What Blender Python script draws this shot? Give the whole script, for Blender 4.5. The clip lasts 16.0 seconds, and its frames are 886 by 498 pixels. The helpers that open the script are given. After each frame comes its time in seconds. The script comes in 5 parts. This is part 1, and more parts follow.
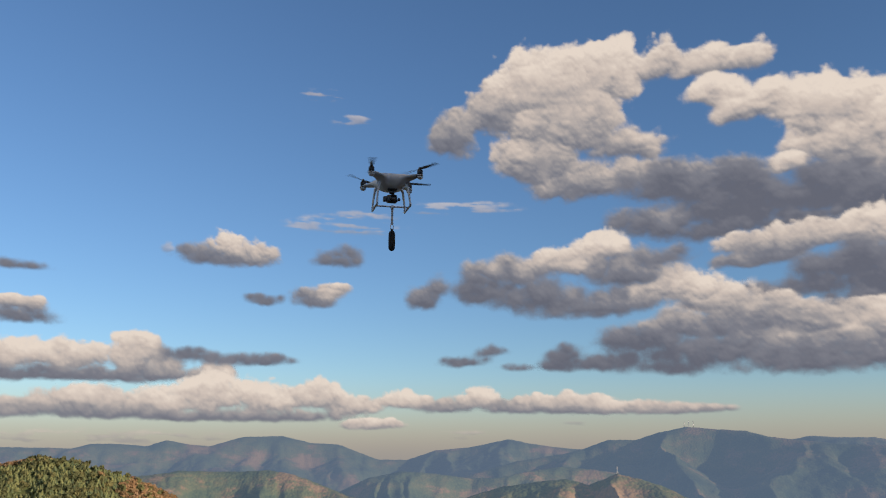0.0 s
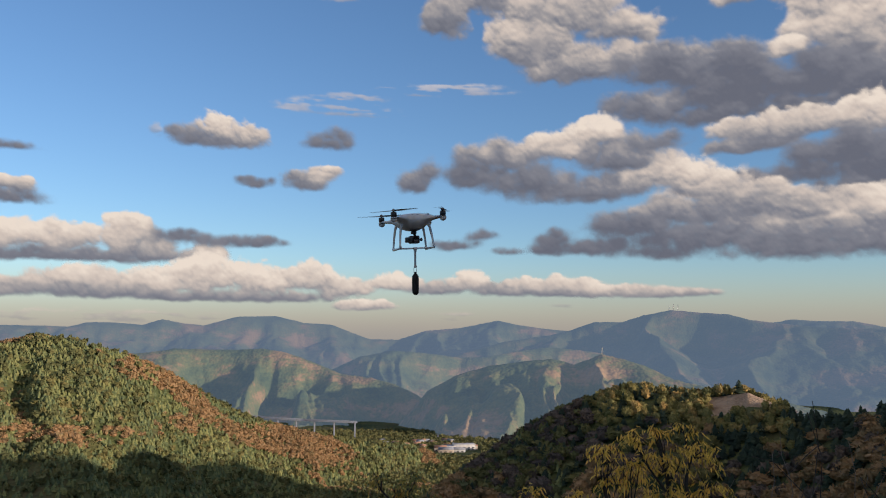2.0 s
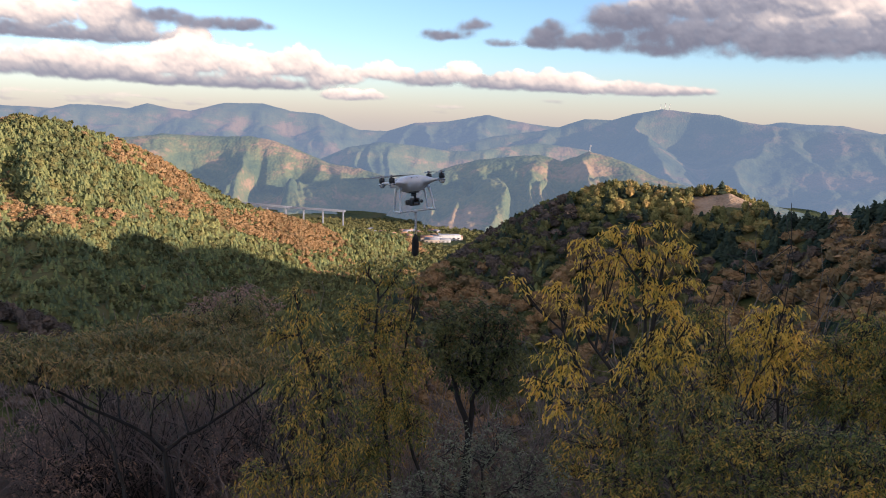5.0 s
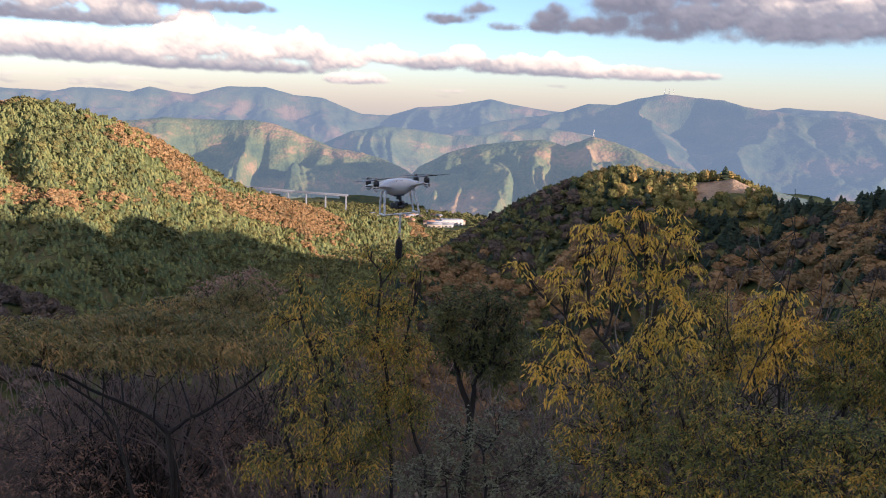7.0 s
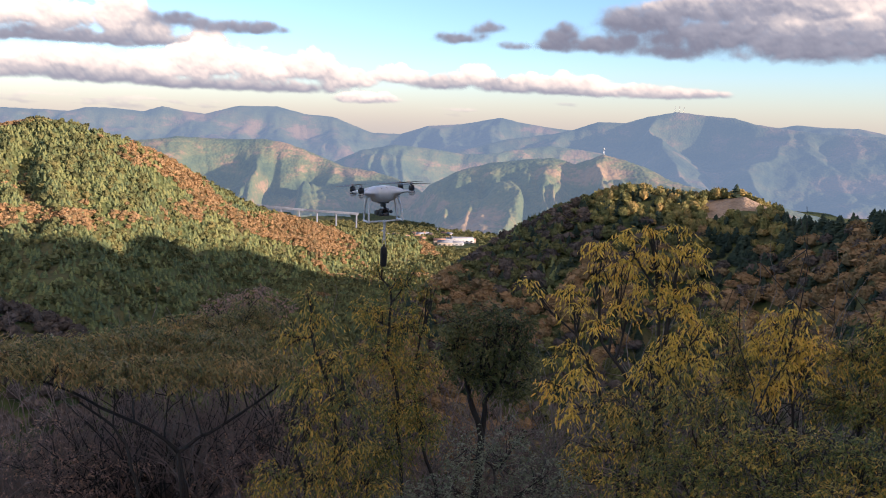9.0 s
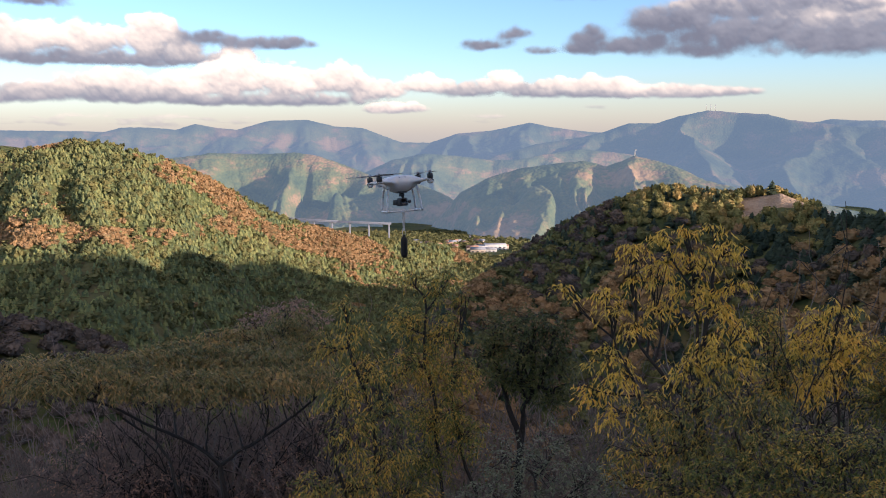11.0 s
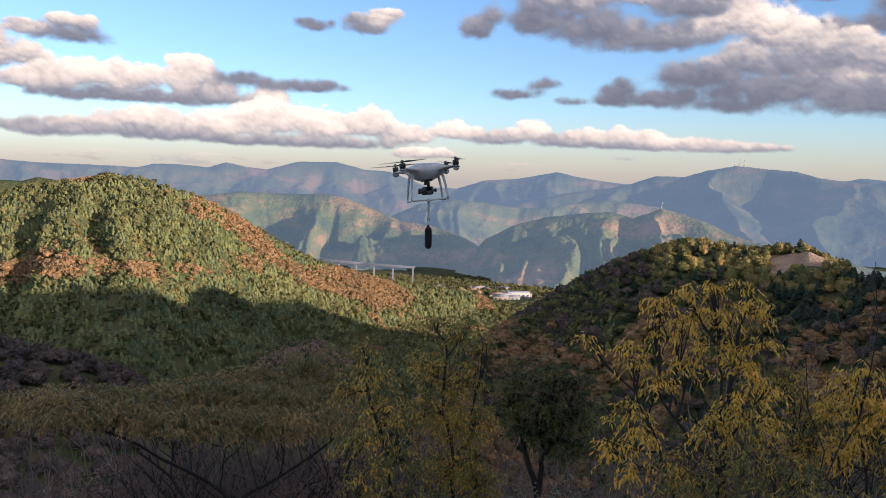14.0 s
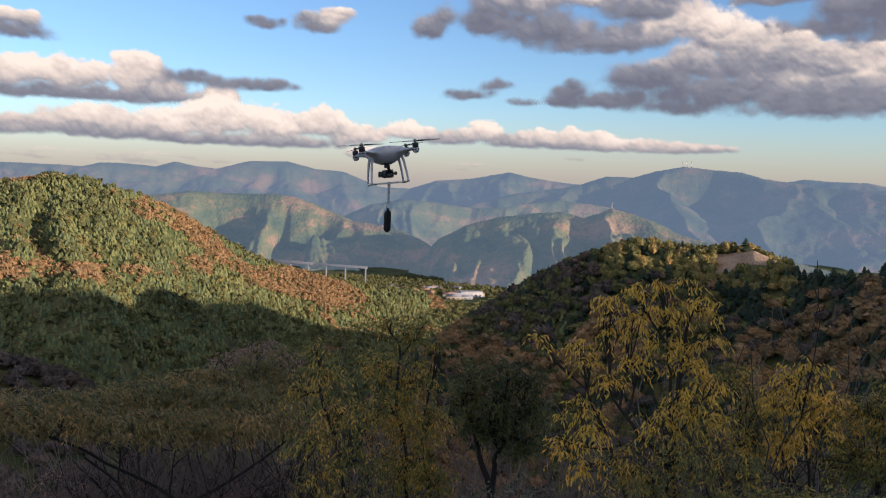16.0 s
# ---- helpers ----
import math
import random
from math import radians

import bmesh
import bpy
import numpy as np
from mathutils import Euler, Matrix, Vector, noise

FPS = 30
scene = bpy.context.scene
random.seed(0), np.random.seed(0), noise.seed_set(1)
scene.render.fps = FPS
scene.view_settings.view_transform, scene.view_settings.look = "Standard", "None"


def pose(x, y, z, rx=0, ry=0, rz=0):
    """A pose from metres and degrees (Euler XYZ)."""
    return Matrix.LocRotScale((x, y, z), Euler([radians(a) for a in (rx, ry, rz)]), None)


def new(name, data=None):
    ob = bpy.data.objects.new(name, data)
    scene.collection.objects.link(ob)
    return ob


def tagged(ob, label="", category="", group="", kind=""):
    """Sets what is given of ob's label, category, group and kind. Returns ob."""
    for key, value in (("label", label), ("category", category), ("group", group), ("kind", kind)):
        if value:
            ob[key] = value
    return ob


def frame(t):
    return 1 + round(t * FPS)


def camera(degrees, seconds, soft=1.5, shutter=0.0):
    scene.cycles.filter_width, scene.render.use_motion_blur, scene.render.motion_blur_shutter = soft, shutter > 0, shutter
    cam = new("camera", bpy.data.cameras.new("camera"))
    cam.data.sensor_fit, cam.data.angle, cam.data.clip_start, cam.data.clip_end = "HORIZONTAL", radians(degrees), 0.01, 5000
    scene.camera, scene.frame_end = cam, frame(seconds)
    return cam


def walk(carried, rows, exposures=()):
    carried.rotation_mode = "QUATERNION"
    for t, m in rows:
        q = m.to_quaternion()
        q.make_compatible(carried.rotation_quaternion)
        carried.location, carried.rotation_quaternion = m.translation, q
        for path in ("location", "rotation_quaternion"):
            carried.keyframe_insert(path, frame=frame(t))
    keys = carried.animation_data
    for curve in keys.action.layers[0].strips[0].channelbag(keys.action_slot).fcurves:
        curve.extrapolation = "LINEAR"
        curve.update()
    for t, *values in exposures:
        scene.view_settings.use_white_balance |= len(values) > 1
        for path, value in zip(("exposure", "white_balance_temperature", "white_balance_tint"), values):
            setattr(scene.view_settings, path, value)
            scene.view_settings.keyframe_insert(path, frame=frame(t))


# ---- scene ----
EYE = 1.6
cam = camera(56.63, 16.0, soft=1.0, shutter=0.25)
PATH = [
    (0.0, pose(0, 0, 1.6, 103.60, 0.00, -0.00)),
    (0.5, pose(0, 0, 1.6, 101.60, -0.13, 0.71)),
    (1.0, pose(0, 0, 1.6, 100.10, -0.43, 0.29)),
    (1.5, pose(0, 0, 1.6, 97.55, -0.46, -0.26)),
    (2.0, pose(0, 0, 1.6, 95.53, -0.40, -0.68)),
    (2.5, pose(0, 0, 1.6, 93.47, -0.72, -0.48)),
    (3.0, pose(0, 0, 1.6, 90.74, -0.82, -0.92)),
    (3.5, pose(0, 0, 1.6, 88.21, -0.36, -1.53)),
    (4.0, pose(0, 0, 1.6, 85.83, -1.14, -1.97)),
    (4.5, pose(0, 0, 1.6, 82.21, -1.92, -1.59)),
    (7.0, pose(0, 0, 1.6, 80.12, -2.27, -1.21)),
    (7.5, pose(0, 0, 1.6, 80.10, -2.36, -1.14)),
    (8.0, pose(0, 0, 1.6, 80.23, -2.04, -1.24)),
    (8.5, pose(0, 0, 1.6, 80.82, -1.91, -1.06)),
    (9.0, pose(0, 0, 1.6, 81.36, -2.10, -0.50)),
    (9.5, pose(0, 0, 1.6, 81.51, -1.27, 0.12)),
    (10.0, pose(0, 0, 1.6, 81.48, 0.48, 0.62)),
    (12.5, pose(0, 0, 1.6, 83.19, -1.23, 3.05)),
    (13.0, pose(0, 0, 1.6, 83.77, -1.21, 3.16)),
    (13.5, pose(0, 0, 1.6, 84.55, -1.40, 3.62)),
    (14.0, pose(0, 0, 1.6, 84.98, -1.90, 3.40)),
    (14.5, pose(0, 0, 1.6, 85.21, -1.83, 2.56)),
    (15.0, pose(0, 0, 1.6, 86.44, -2.05, 1.78)),
    (15.5, pose(0, 0, 1.6, 87.23, -2.06, 1.04)),
    (16.0, pose(0, 0, 1.6, 85.09, -2.04, 0.12)),
]
walk(cam, PATH, exposures=[(0.0, 0.06, 6400, 16), (1.0, 0.06, 6400, 16), (2.0, 0.14, 6400, 16), (3.0, 0.20, 6400, 17), (4.0, 0.50, 6450, 20), (4.7, 0.78, 6450, 22),
                           (6.8, 1.02, 6450, 24), (8.0, 1.02, 6450, 24), (10.2, 0.94, 6350, 22), (12.3, 0.80, 6300, 22), (14.0, 0.68, 6300, 22),
                           (15.5, 0.46, 6350, 20), (16.0, 0.48, 6350, 20)])

# ---- sky and sun ----
SUN_AZ, SUN_EL = 122.0, 9.7          # degrees clockwise from +y, and above the horizon
world = bpy.data.worlds.new("sky")
scene.world = world
world.use_nodes = True
wn = world.node_tree.nodes
sky = wn.new("ShaderNodeTexSky")
sky.sky_type, sky.sun_disc = "NISHITA", False
sky.sun_elevation, sky.sun_rotation = radians(SUN_EL), radians(SUN_AZ)
sky.altitude, sky.air_density, sky.dust_density, sky.ozone_density = 400, 1.0, 0.2, 3.5
world.node_tree.links.new(sky.outputs[0], wn["Background"].inputs[0])
wn["Background"].inputs[1].default_value = 0.15

sun = new("sun", bpy.data.lights.new("sun", "SUN"))
sun.data.energy, sun.data.angle, sun.data.color = 5.0, radians(0.6), (1.0, 0.81, 0.61)
a, e = radians(SUN_AZ), radians(SUN_EL)
SUN_WAY = Vector((math.sin(a) * math.cos(e), math.cos(a) * math.cos(e), math.sin(e)))
sun.matrix_world = SUN_WAY.to_track_quat("Z", "Y").to_matrix().to_4x4()


# ---- small tools ----
def lattice(ix, iy, seed):
    n = (ix.astype(np.int64) * 374761393 + iy.astype(np.int64) * 668265263 + seed * 974711) & 0x7FFFFFFF
    n = ((n ^ (n >> 13)) * 1274126177) & 0x7FFFFFFF
    return ((n ^ (n >> 16)) & 0xFFFF) / 65535.0


def value_noise(x, y, seed=0):
    x, y = np.broadcast_arrays(np.asarray(x, float), np.asarray(y, float))
    ix, iy = np.floor(x), np.floor(y)
    u, v = x - ix, y - iy
    u, v = u * u * (3 - 2 * u), v * v * (3 - 2 * v)
    a, b = lattice(ix, iy, seed), lattice(ix + 1, iy, seed)
    c, d = lattice(ix, iy + 1, seed), lattice(ix + 1, iy + 1, seed)
    return (a * (1 - u) + b * u) * (1 - v) + (c * (1 - u) + d * u) * v


def fbm(x, y, octaves=4, seed=0, gain=0.5):
    total, amp, norm = 0.0, 1.0, 0.0
    for k in range(octaves):
        total = total + amp * value_noise(x * 2 ** k + 17.3 * k, y * 2 ** k - 9.1 * k, seed + k)
        norm += amp
        amp *= gain
    return total / norm


def smooth(lo, hi, v):
    t = np.clip((v - lo) / (hi - lo), 0, 1)
    return t * t * (3 - 2 * t)


def mesh_of(name, verts, faces, material, smooth_shade=True):
    """A mesh from numpy arrays: verts (n, 3), faces (m, 3 or 4)."""
    me = bpy.data.meshes.new(name)
    verts, faces = np.asarray(verts, np.float32), np.asarray(faces, np.int32)
    k = faces.shape[1]
    me.vertices.add(len(verts))
    me.vertices.foreach_set("co", verts.ravel())
    me.loops.add(faces.size)
    me.loops.foreach_set("vertex_index", faces.ravel())
    me.polygons.add(len(faces))
    me.polygons.foreach_set("loop_start", np.arange(0, faces.size, k, dtype=np.int32))
    me.polygons.foreach_set("use_smooth", np.full(len(faces), smooth_shade))
    me.update(calc_edges=True)
    if material:
        me.materials.append(material)
    return me


def grid_faces(rows, cols):
    i = np.arange(rows - 1)[:, None] * cols + np.arange(cols - 1)[None, :]
    return np.stack([i, i + 1, i + cols + 1, i + cols], -1).reshape(-1, 4)


def part(name, bm, material, parent, label=""):
    me = bpy.data.meshes.new(name)
    bm.to_mesh(me)
    bm.free()
    for p in me.polygons:
        p.use_smooth = True
    me.materials.append(material)
    ob = new(name, me)
    ob.parent = parent
    if label:
        tagged(ob, label)
    return ob


def tube(bm, points, radii, sides=8):
    """A tapering tube along points."""
    rings = []
    pts = [Vector(p) for p in points]
    for i, p in enumerate(pts):
        way = (pts[min(i + 1, len(pts) - 1)] - pts[max(i - 1, 0)]).normalized()
        side = way.orthogonal().normalized()
        up = way.cross(side)
        rings.append([bm.verts.new(p + radii[i] * (math.cos(k * math.tau / sides) * side + math.sin(k * math.tau / sides) * up))
                      for k in range(sides)])
    for r0, r1 in zip(rings, rings[1:]):
        for k in range(sides):
            bm.faces.new((r0[k], r0[(k + 1) % sides], r1[(k + 1) % sides], r1[k]))
    bm.faces.new(rings[0][::-1])
    bm.faces.new(rings[-1])


def lathe(bm, profile, m=Matrix(), sides=20):
    """A turned form round z: profile rows of (radius, z)."""
    rings = [[bm.verts.new(m @ Vector((r * math.cos(k * math.tau / sides), r * math.sin(k * math.tau / sides), z)))
              for k in range(sides)] for r, z in profile]
    for r0, r1 in zip(rings, rings[1:]):
        for k in range(sides):
            bm.faces.new((r0[k], r0[(k + 1) % sides], r1[(k + 1) % sides], r1[k]))
    bm.faces.new(rings[0][::-1])
    bm.faces.new(rings[-1])


def box(bm, size, m=Matrix(), bevel=0.0):
    made = bmesh.ops.create_cube(bm, size=1.0, matrix=m @ Matrix.Diagonal((*size, 1)))
    if bevel:
        edges = list({ed for v in made["verts"] for ed in v.link_edges})
        bmesh.ops.bevel(bm, geom=edges, offset=bevel, segments=2, affect="EDGES", profile=0.5)


def place_of(az, el, r):
    """The point seen from the camera at az, el degrees, r metres away on the ground plan."""
    a = radians(az)
    return Vector((r * math.sin(a), r * math.cos(a), EYE + r * math.tan(radians(el))))


# ---- materials ----
class Nodes:
    """A short way to write node materials."""

    def __init__(self, name):
        self.mat = bpy.data.materials.new(name)
        self.mat.use_nodes = True
        self.tree = self.mat.node_tree
        self.bsdf = self.tree.nodes["Principled BSDF"]
        self.out = self.tree.nodes["Material Output"]

    def add(self, kind, inputs=(), **settings):
        n = self.tree.nodes.new("ShaderNode" + kind)
        for k, v in settings.items():
            setattr(n, k, v)
        for k, v in dict(inputs).items():
            self.put(n.inputs[k], v)
        return n

    def put(self, socket, v):
        if isinstance(v, bpy.types.NodeSocket):
            self.tree.links.new(v, socket)
        else:
            socket.default_value = v

    def set(self, **kw):
        for k, v in kw.items():
            self.put(self.bsdf.inputs[k.replace("_", " ")], v)

    def noise(self, vector, scale, detail=3, rough=0.55):
        return self.add("TexNoise", {"Vector": vector, "Scale": scale, "Detail": detail, "Roughness": rough}).outputs["Fac"]

    def ramp(self, fac, stops):
        n = self.add("ValToRGB", {"Fac": fac})
        el = n.color_ramp.elements
        while len(el) < len(stops):
            el.new(0.5)
        for e_, (p, c) in zip(el, stops):
            e_.position, e_.color = p, (*c, 1)
        return n.outputs[0]

    def mix(self, fac, a_, b_):
        n = self.add("Mix", data_type="RGBA")
        for s, v in ((n.inputs[0], fac), (n.inputs[6], a_), (n.inputs[7], b_)):
            self.put(s, (*v, 1) if isinstance(v, tuple) and len(v) == 3 else v)
        return n.outputs[2]

    def math(self, op, a_, b_=0.0):
        n = self.add("Math", operation=op)
        self.put(n.inputs[0], a_)
        self.put(n.inputs[1], b_)
        return n.outputs[0]

    def bump(self, height, distance, strength=1.0):
        n = self.add("Bump", {"Height": height, "Distance": distance, "Strength": strength})
        self.set(Normal=n.outputs[0])

    def position(self):
        return self.add("NewGeometry").outputs["Position"]


def plain(name, colour, roughness=0.5, metallic=0.0, wear=0.12, scale=40.0):
    n = Nodes(name)
    co = n.add("TexCoord").outputs["Object"]
    f = n.noise(co, scale, 4)
    dark = tuple(c * (1 - wear) for c in colour)
    light = tuple(min(1.0, c * (1 + wear)) for c in colour)
    n.set(Base_Color=n.ramp(f, [(0.3, dark), (0.7, light)]), Metallic=metallic,
          Roughness=n.math("ADD", n.math("MULTIPLY", f, 0.15), roughness - 0.07))
    return n.mat


def hill_material(name, canopy, stops, patch, haze_glow=None, patch_seed=0.0, clear=1.0, relief=0.7):
    """Woods seen from afar: patches of evergreen and autumn trees, crowns as relief; haze before far backdrops is
    painted in, as an added glow and as base colour scaled by clear.
    """
    n = Nodes(name)
    pos = n.position()
    shifted = n.add("VectorMath", operation="ADD")
    n.put(shifted.inputs[0], pos)
    shifted.inputs[1].default_value = (patch_seed, patch_seed * 0.7, 0)
    flat = n.add("VectorMath", operation="MULTIPLY")
    n.put(flat.inputs[0], shifted.outputs[0])
    flat.inputs[1].default_value = (1, 1, 2.2)
    big = n.noise(flat.outputs[0], 1.0 / patch, 5, 0.6)
    # below 1, clear dims the base colour as haze would
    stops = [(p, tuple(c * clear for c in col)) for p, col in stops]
    crowns = n.add("TexVoronoi", {"Vector": pos, "Scale": 1.0 / canopy, "Randomness": 1.0})
    tone = n.add("SeparateColor", {"Color": crowns.outputs["Color"]}).outputs[0]
    fac = n.math("ADD", big, n.math("MULTIPLY", n.math("SUBTRACT", tone, 0.5), 0.16 * relief))
    n.set(Base_Color=n.ramp(fac, stops), Roughness=0.95, Specular_IOR_Level=0.1)
    n.bump(n.math("SUBTRACT", 1.0, crowns.outputs["Distance"]), canopy * 0.6, relief)
    if haze_glow:
        glow = n.add("Emission", {"Color": (*haze_glow, 1), "Strength": 1.0})
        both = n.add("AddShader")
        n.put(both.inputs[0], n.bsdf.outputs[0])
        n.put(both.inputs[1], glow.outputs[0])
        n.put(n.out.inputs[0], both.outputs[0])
    return n.mat


def leaf_material(name, stops, translucency=0.44, roughness=0.42):
    """Leaves, each with its own tone."""
    n = Nodes(name)
    stops = [(p, tuple(min(0.8, c * 1.2) for c in col)) for p, col in stops]
    rnd = n.add("NewGeometry").outputs["Random Per Island"]
    co = n.add("TexCoord").outputs["Object"]
    broad = n.math("ADD", n.math("MULTIPLY", n.math("SUBTRACT", n.noise(co, 1.6, 3), 0.5), 1.7), 0.5)
    f = n.math("ADD", n.math("MULTIPLY", rnd, 0.5), n.math("MULTIPLY", broad, 0.5))
    col = n.ramp(f, stops)
    n.set(Base_Color=col, Roughness=roughness, Specular_IOR_Level=0.3)
    tr = n.add("BsdfTranslucent", {"Color": col})
    m = n.add("MixShader", {"Fac": translucency})
    n.put(m.inputs[1], n.bsdf.outputs[0])
    n.put(m.inputs[2], tr.outputs[0])
    n.put(n.out.inputs[0], m.outputs[0])
    return n.mat


GREENS = [(0.30, (0.045, 0.065, 0.030)), (0.46, (0.085, 0.105, 0.040)), (0.60, (0.11, 0.105, 0.05)), (0.74, (0.15, 0.11, 0.06)),
          (0.82, (0.18, 0.13, 0.07))]
NEAR_GROUND = [(0.30, (0.08, 0.066, 0.054)), (0.5, (0.15, 0.112, 0.085)), (0.7, (0.24, 0.165, 0.11))]
mat_ground = hill_material("wooded_ground", 5.0, GREENS, 110.0)
mat_earth = hill_material("bare_earth_cutting", 1.2, [(0.3, (0.26, 0.18, 0.12)), (0.5, (0.36, 0.26, 0.18)), (0.7, (0.44, 0.33, 0.24))], 9.0)
mat_litter = hill_material("leaf_litter", 0.12, NEAR_GROUND, 1.5)
# far hills: haze painted by a bluish glow and dimmed greens
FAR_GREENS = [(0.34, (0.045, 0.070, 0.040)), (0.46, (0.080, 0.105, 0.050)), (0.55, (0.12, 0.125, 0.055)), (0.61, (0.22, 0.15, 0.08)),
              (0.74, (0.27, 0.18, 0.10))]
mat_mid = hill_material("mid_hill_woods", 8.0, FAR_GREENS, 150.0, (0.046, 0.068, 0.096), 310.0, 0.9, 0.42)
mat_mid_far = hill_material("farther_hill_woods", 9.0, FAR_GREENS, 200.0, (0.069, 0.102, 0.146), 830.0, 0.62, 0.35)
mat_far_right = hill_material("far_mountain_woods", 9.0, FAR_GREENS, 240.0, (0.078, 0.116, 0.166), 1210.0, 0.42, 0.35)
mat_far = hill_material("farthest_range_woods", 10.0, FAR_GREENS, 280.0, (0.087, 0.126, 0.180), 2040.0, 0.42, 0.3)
mat_bark = plain("dark_bark", (0.022, 0.019, 0.017), 0.9, 0, 0.35, 30)
mat_twig = plain("grey_twigs", (0.15, 0.13, 0.115), 0.9, 0, 0.3, 30)

# ---- land ----
# crest lines of the hills as seen from the camera: degrees right of +y, degrees above eye level, metres off
LEFT_HILL = [(-34.13, -2.96, 900), (-30.38, -1.34, 880), (-26.71, -0.75, 860), (-25.17, -0.48, 850), (-23.6, -0.7, 850), 
    (-22, -1.13, 850), (-20.36, -1.64, 860), (-18.68, -2.31, 870), (-16.96, -3.25, 890), (-15.19, -4.33, 900), 
    (-13.37, -5.39, 920), (-11.51, -6.15, 940), (-9.62, -6.62, 950), (-7.7, -7.12, 960), (-5.75, -7.47, 980), 
    (-3.79, -7.65, 1000), (-1.81, -7.67, 1030), (-0.21, -8.21, 1060), (1.42, -9.21, 1080), (3.9, -10.92, 1080)]
RIGHT_HILL = [(-4.03, -13.92, 330), (-0.9, -11.42, 360), (0.67, -10.34, 390), (2.22, -9.22, 410), (3.77, -8.25, 430), 
    (5.3, -7, 440), (6.82, -6.14, 450), (8.72, -5.18, 455), (10.97, -4.21, 460), (13.2, -3.4, 460), 
    (14.69, -3.36, 460), (16.2, -3.69, 455), (18.02, -3.59, 450), (19.44, -3.46, 445), (20.83, -3.19, 440), 
    (22.28, -3.76, 430), (23.58, -4.8, 410), (25.11, -4.93, 390), (27.05, -4.7, 370), (28.89, -4.12, 350), 
    (31.78, -2.93, 330), (34.99, -1.38, 330)]
MID_LEFT = [(-24.94, -2.47, 2300), (-21.7, -1.96, 2300), (-18.84, -1.66, 2300), (-17.28, -1.43, 2300), 
    (-15.51, -1.48, 2300), (-13.35, -1.52, 2280), (-11.52, -1.42, 2250), (-10.03, -1.67, 2220), 
    (-8.14, -2.36, 2200), (-6.21, -3.14, 2150), (-4.28, -3.39, 2100), (-2.71, -3.8, 2050), (-1.12, -4.52, 2000), 
    (0.9, -5.93, 1950), (2.98, -8.2, 1900)]
MID_BACK = [(-12.63, -4.77, 3000), (-8.88, -3.61, 3000), (-6.6, -2.69, 2950), (-5.08, -1.99, 2900), (-2.77, -1.52, 2900), 
    (-0.43, -1.7, 2950), (1.92, -1.99, 3000), (3.87, -1.91, 3000), (5.79, -1.52, 3100), (8.09, -1.2, 3200), 
    (11.55, -1.58, 3200), (15.46, -3.66, 3200)]
MID_RIGHT = [(-4.14, -9.23, 1900), (-2.24, -6.43, 1850), (-0.35, -4.26, 1800), (1.58, -3.21, 1800), (3.9, -2.53, 1800), 
    (5.83, -2.25, 1800), (8.14, -2, 1800), (9.7, -2.35, 1780), (10.64, -2.04, 1780), (11.56, -1.65, 1780), 
    (13.09, -2, 1760), (14.62, -2.49, 1740), (16.16, -3.24, 1700), (19.12, -3.89, 1650), (22.68, -4.39, 1600), 
    (27.13, -5.4, 1550)]
FAR_RIGHT = [(-4.27, -3.77, 3500), (0.37, -2.25, 3500), (2.68, -1.5, 3550), (4.98, -0.87, 3600), (8.04, -0.4, 3650), 
    (9.55, -0.03, 3700), (11.03, 0.52, 3700), (12.9, 0.52, 3700), (14.35, 0.98, 3700), (16.15, 1.34, 3700), 
    (17.96, 1.18, 3700), (19.73, 1.07, 3650), (21.15, 0.69, 3600), (22.87, 0.5, 3600), (25.22, 0.24, 3550), 
    (29.26, 0.17, 3500), (33.14, 0.08, 3500), (38.48, -0.23, 3500)]
FAR_RANGE = [(-36.19, -0.25, 4500), (-32.34, 0.25, 4500), (-29.6, 0.06, 4500), (-26.67, 0.03, 4500), (-24.84, 0.01, 4500), 
    (-23.74, -0.04, 4500), (-22.61, 0.25, 4500), (-20.98, 0.25, 4500), (-19.31, 0.11, 4500), (-18.1, 0.49, 4500), 
    (-16.9, 0.25, 4500), (-15.49, 0.09, 4500), (-13.34, 0.7, 4500), (-10.78, 0.77, 4500), (-8.92, 0.33, 4500), 
    (-7.03, 0.22, 4500), (-5.5, -0.36, 4500), (-4.34, -0.77, 4500), (-2.41, -0.78, 4500), (-0.49, -0.16, 4500), 
    (1.83, 0.04, 4500), (4.45, 0.57, 4500), (5.89, 0.28, 4500), (7.63, 0.04, 4500), (8.98, -0.09, 4500), 
    (13.33, -0.18, 4500), (20.52, 0.12, 4500), (23.52, 0.74, 4500), (25.18, 0.63, 4500), (27.1, 0.63, 4500), 
    (29.25, 0.21, 4500), (33.11, 0.31, 4500), (38.42, 0.23, 4500)]
LEFT_BACK = [(-36.53, -1.38, 1500), (-32.57, -0.88, 1500), (-30.47, -0.96, 1500), (-29.54, -0.69, 1500), 
    (-28.6, -0.83, 1500), (-27.33, -1.33, 1500), (-24.35, -2.89, 1500)]
FOOT_SPUR = [(-33.04, -10.73, 330), (-27.26, -12.34, 330), (-25.38, -13.06, 330), (-23.77, -13.98, 330), 
    (-21.79, -15.37, 330)]
# the mountain that shades the near land stands outside the view, to the right and behind
SHADE_MOUNTAIN = [(38, -2, 520), (50, 0.5, 600), (62, 2.5, 640), (70, 4.2, 650), (75, 4.6, 645), (80, 5.0, 650), (84, 6.2, 640), (88, 8.0, 640), (100, 11, 600),
                  (115, 14, 540), (135, 14, 480), (155, 12, 420), (178, 6, 400)]


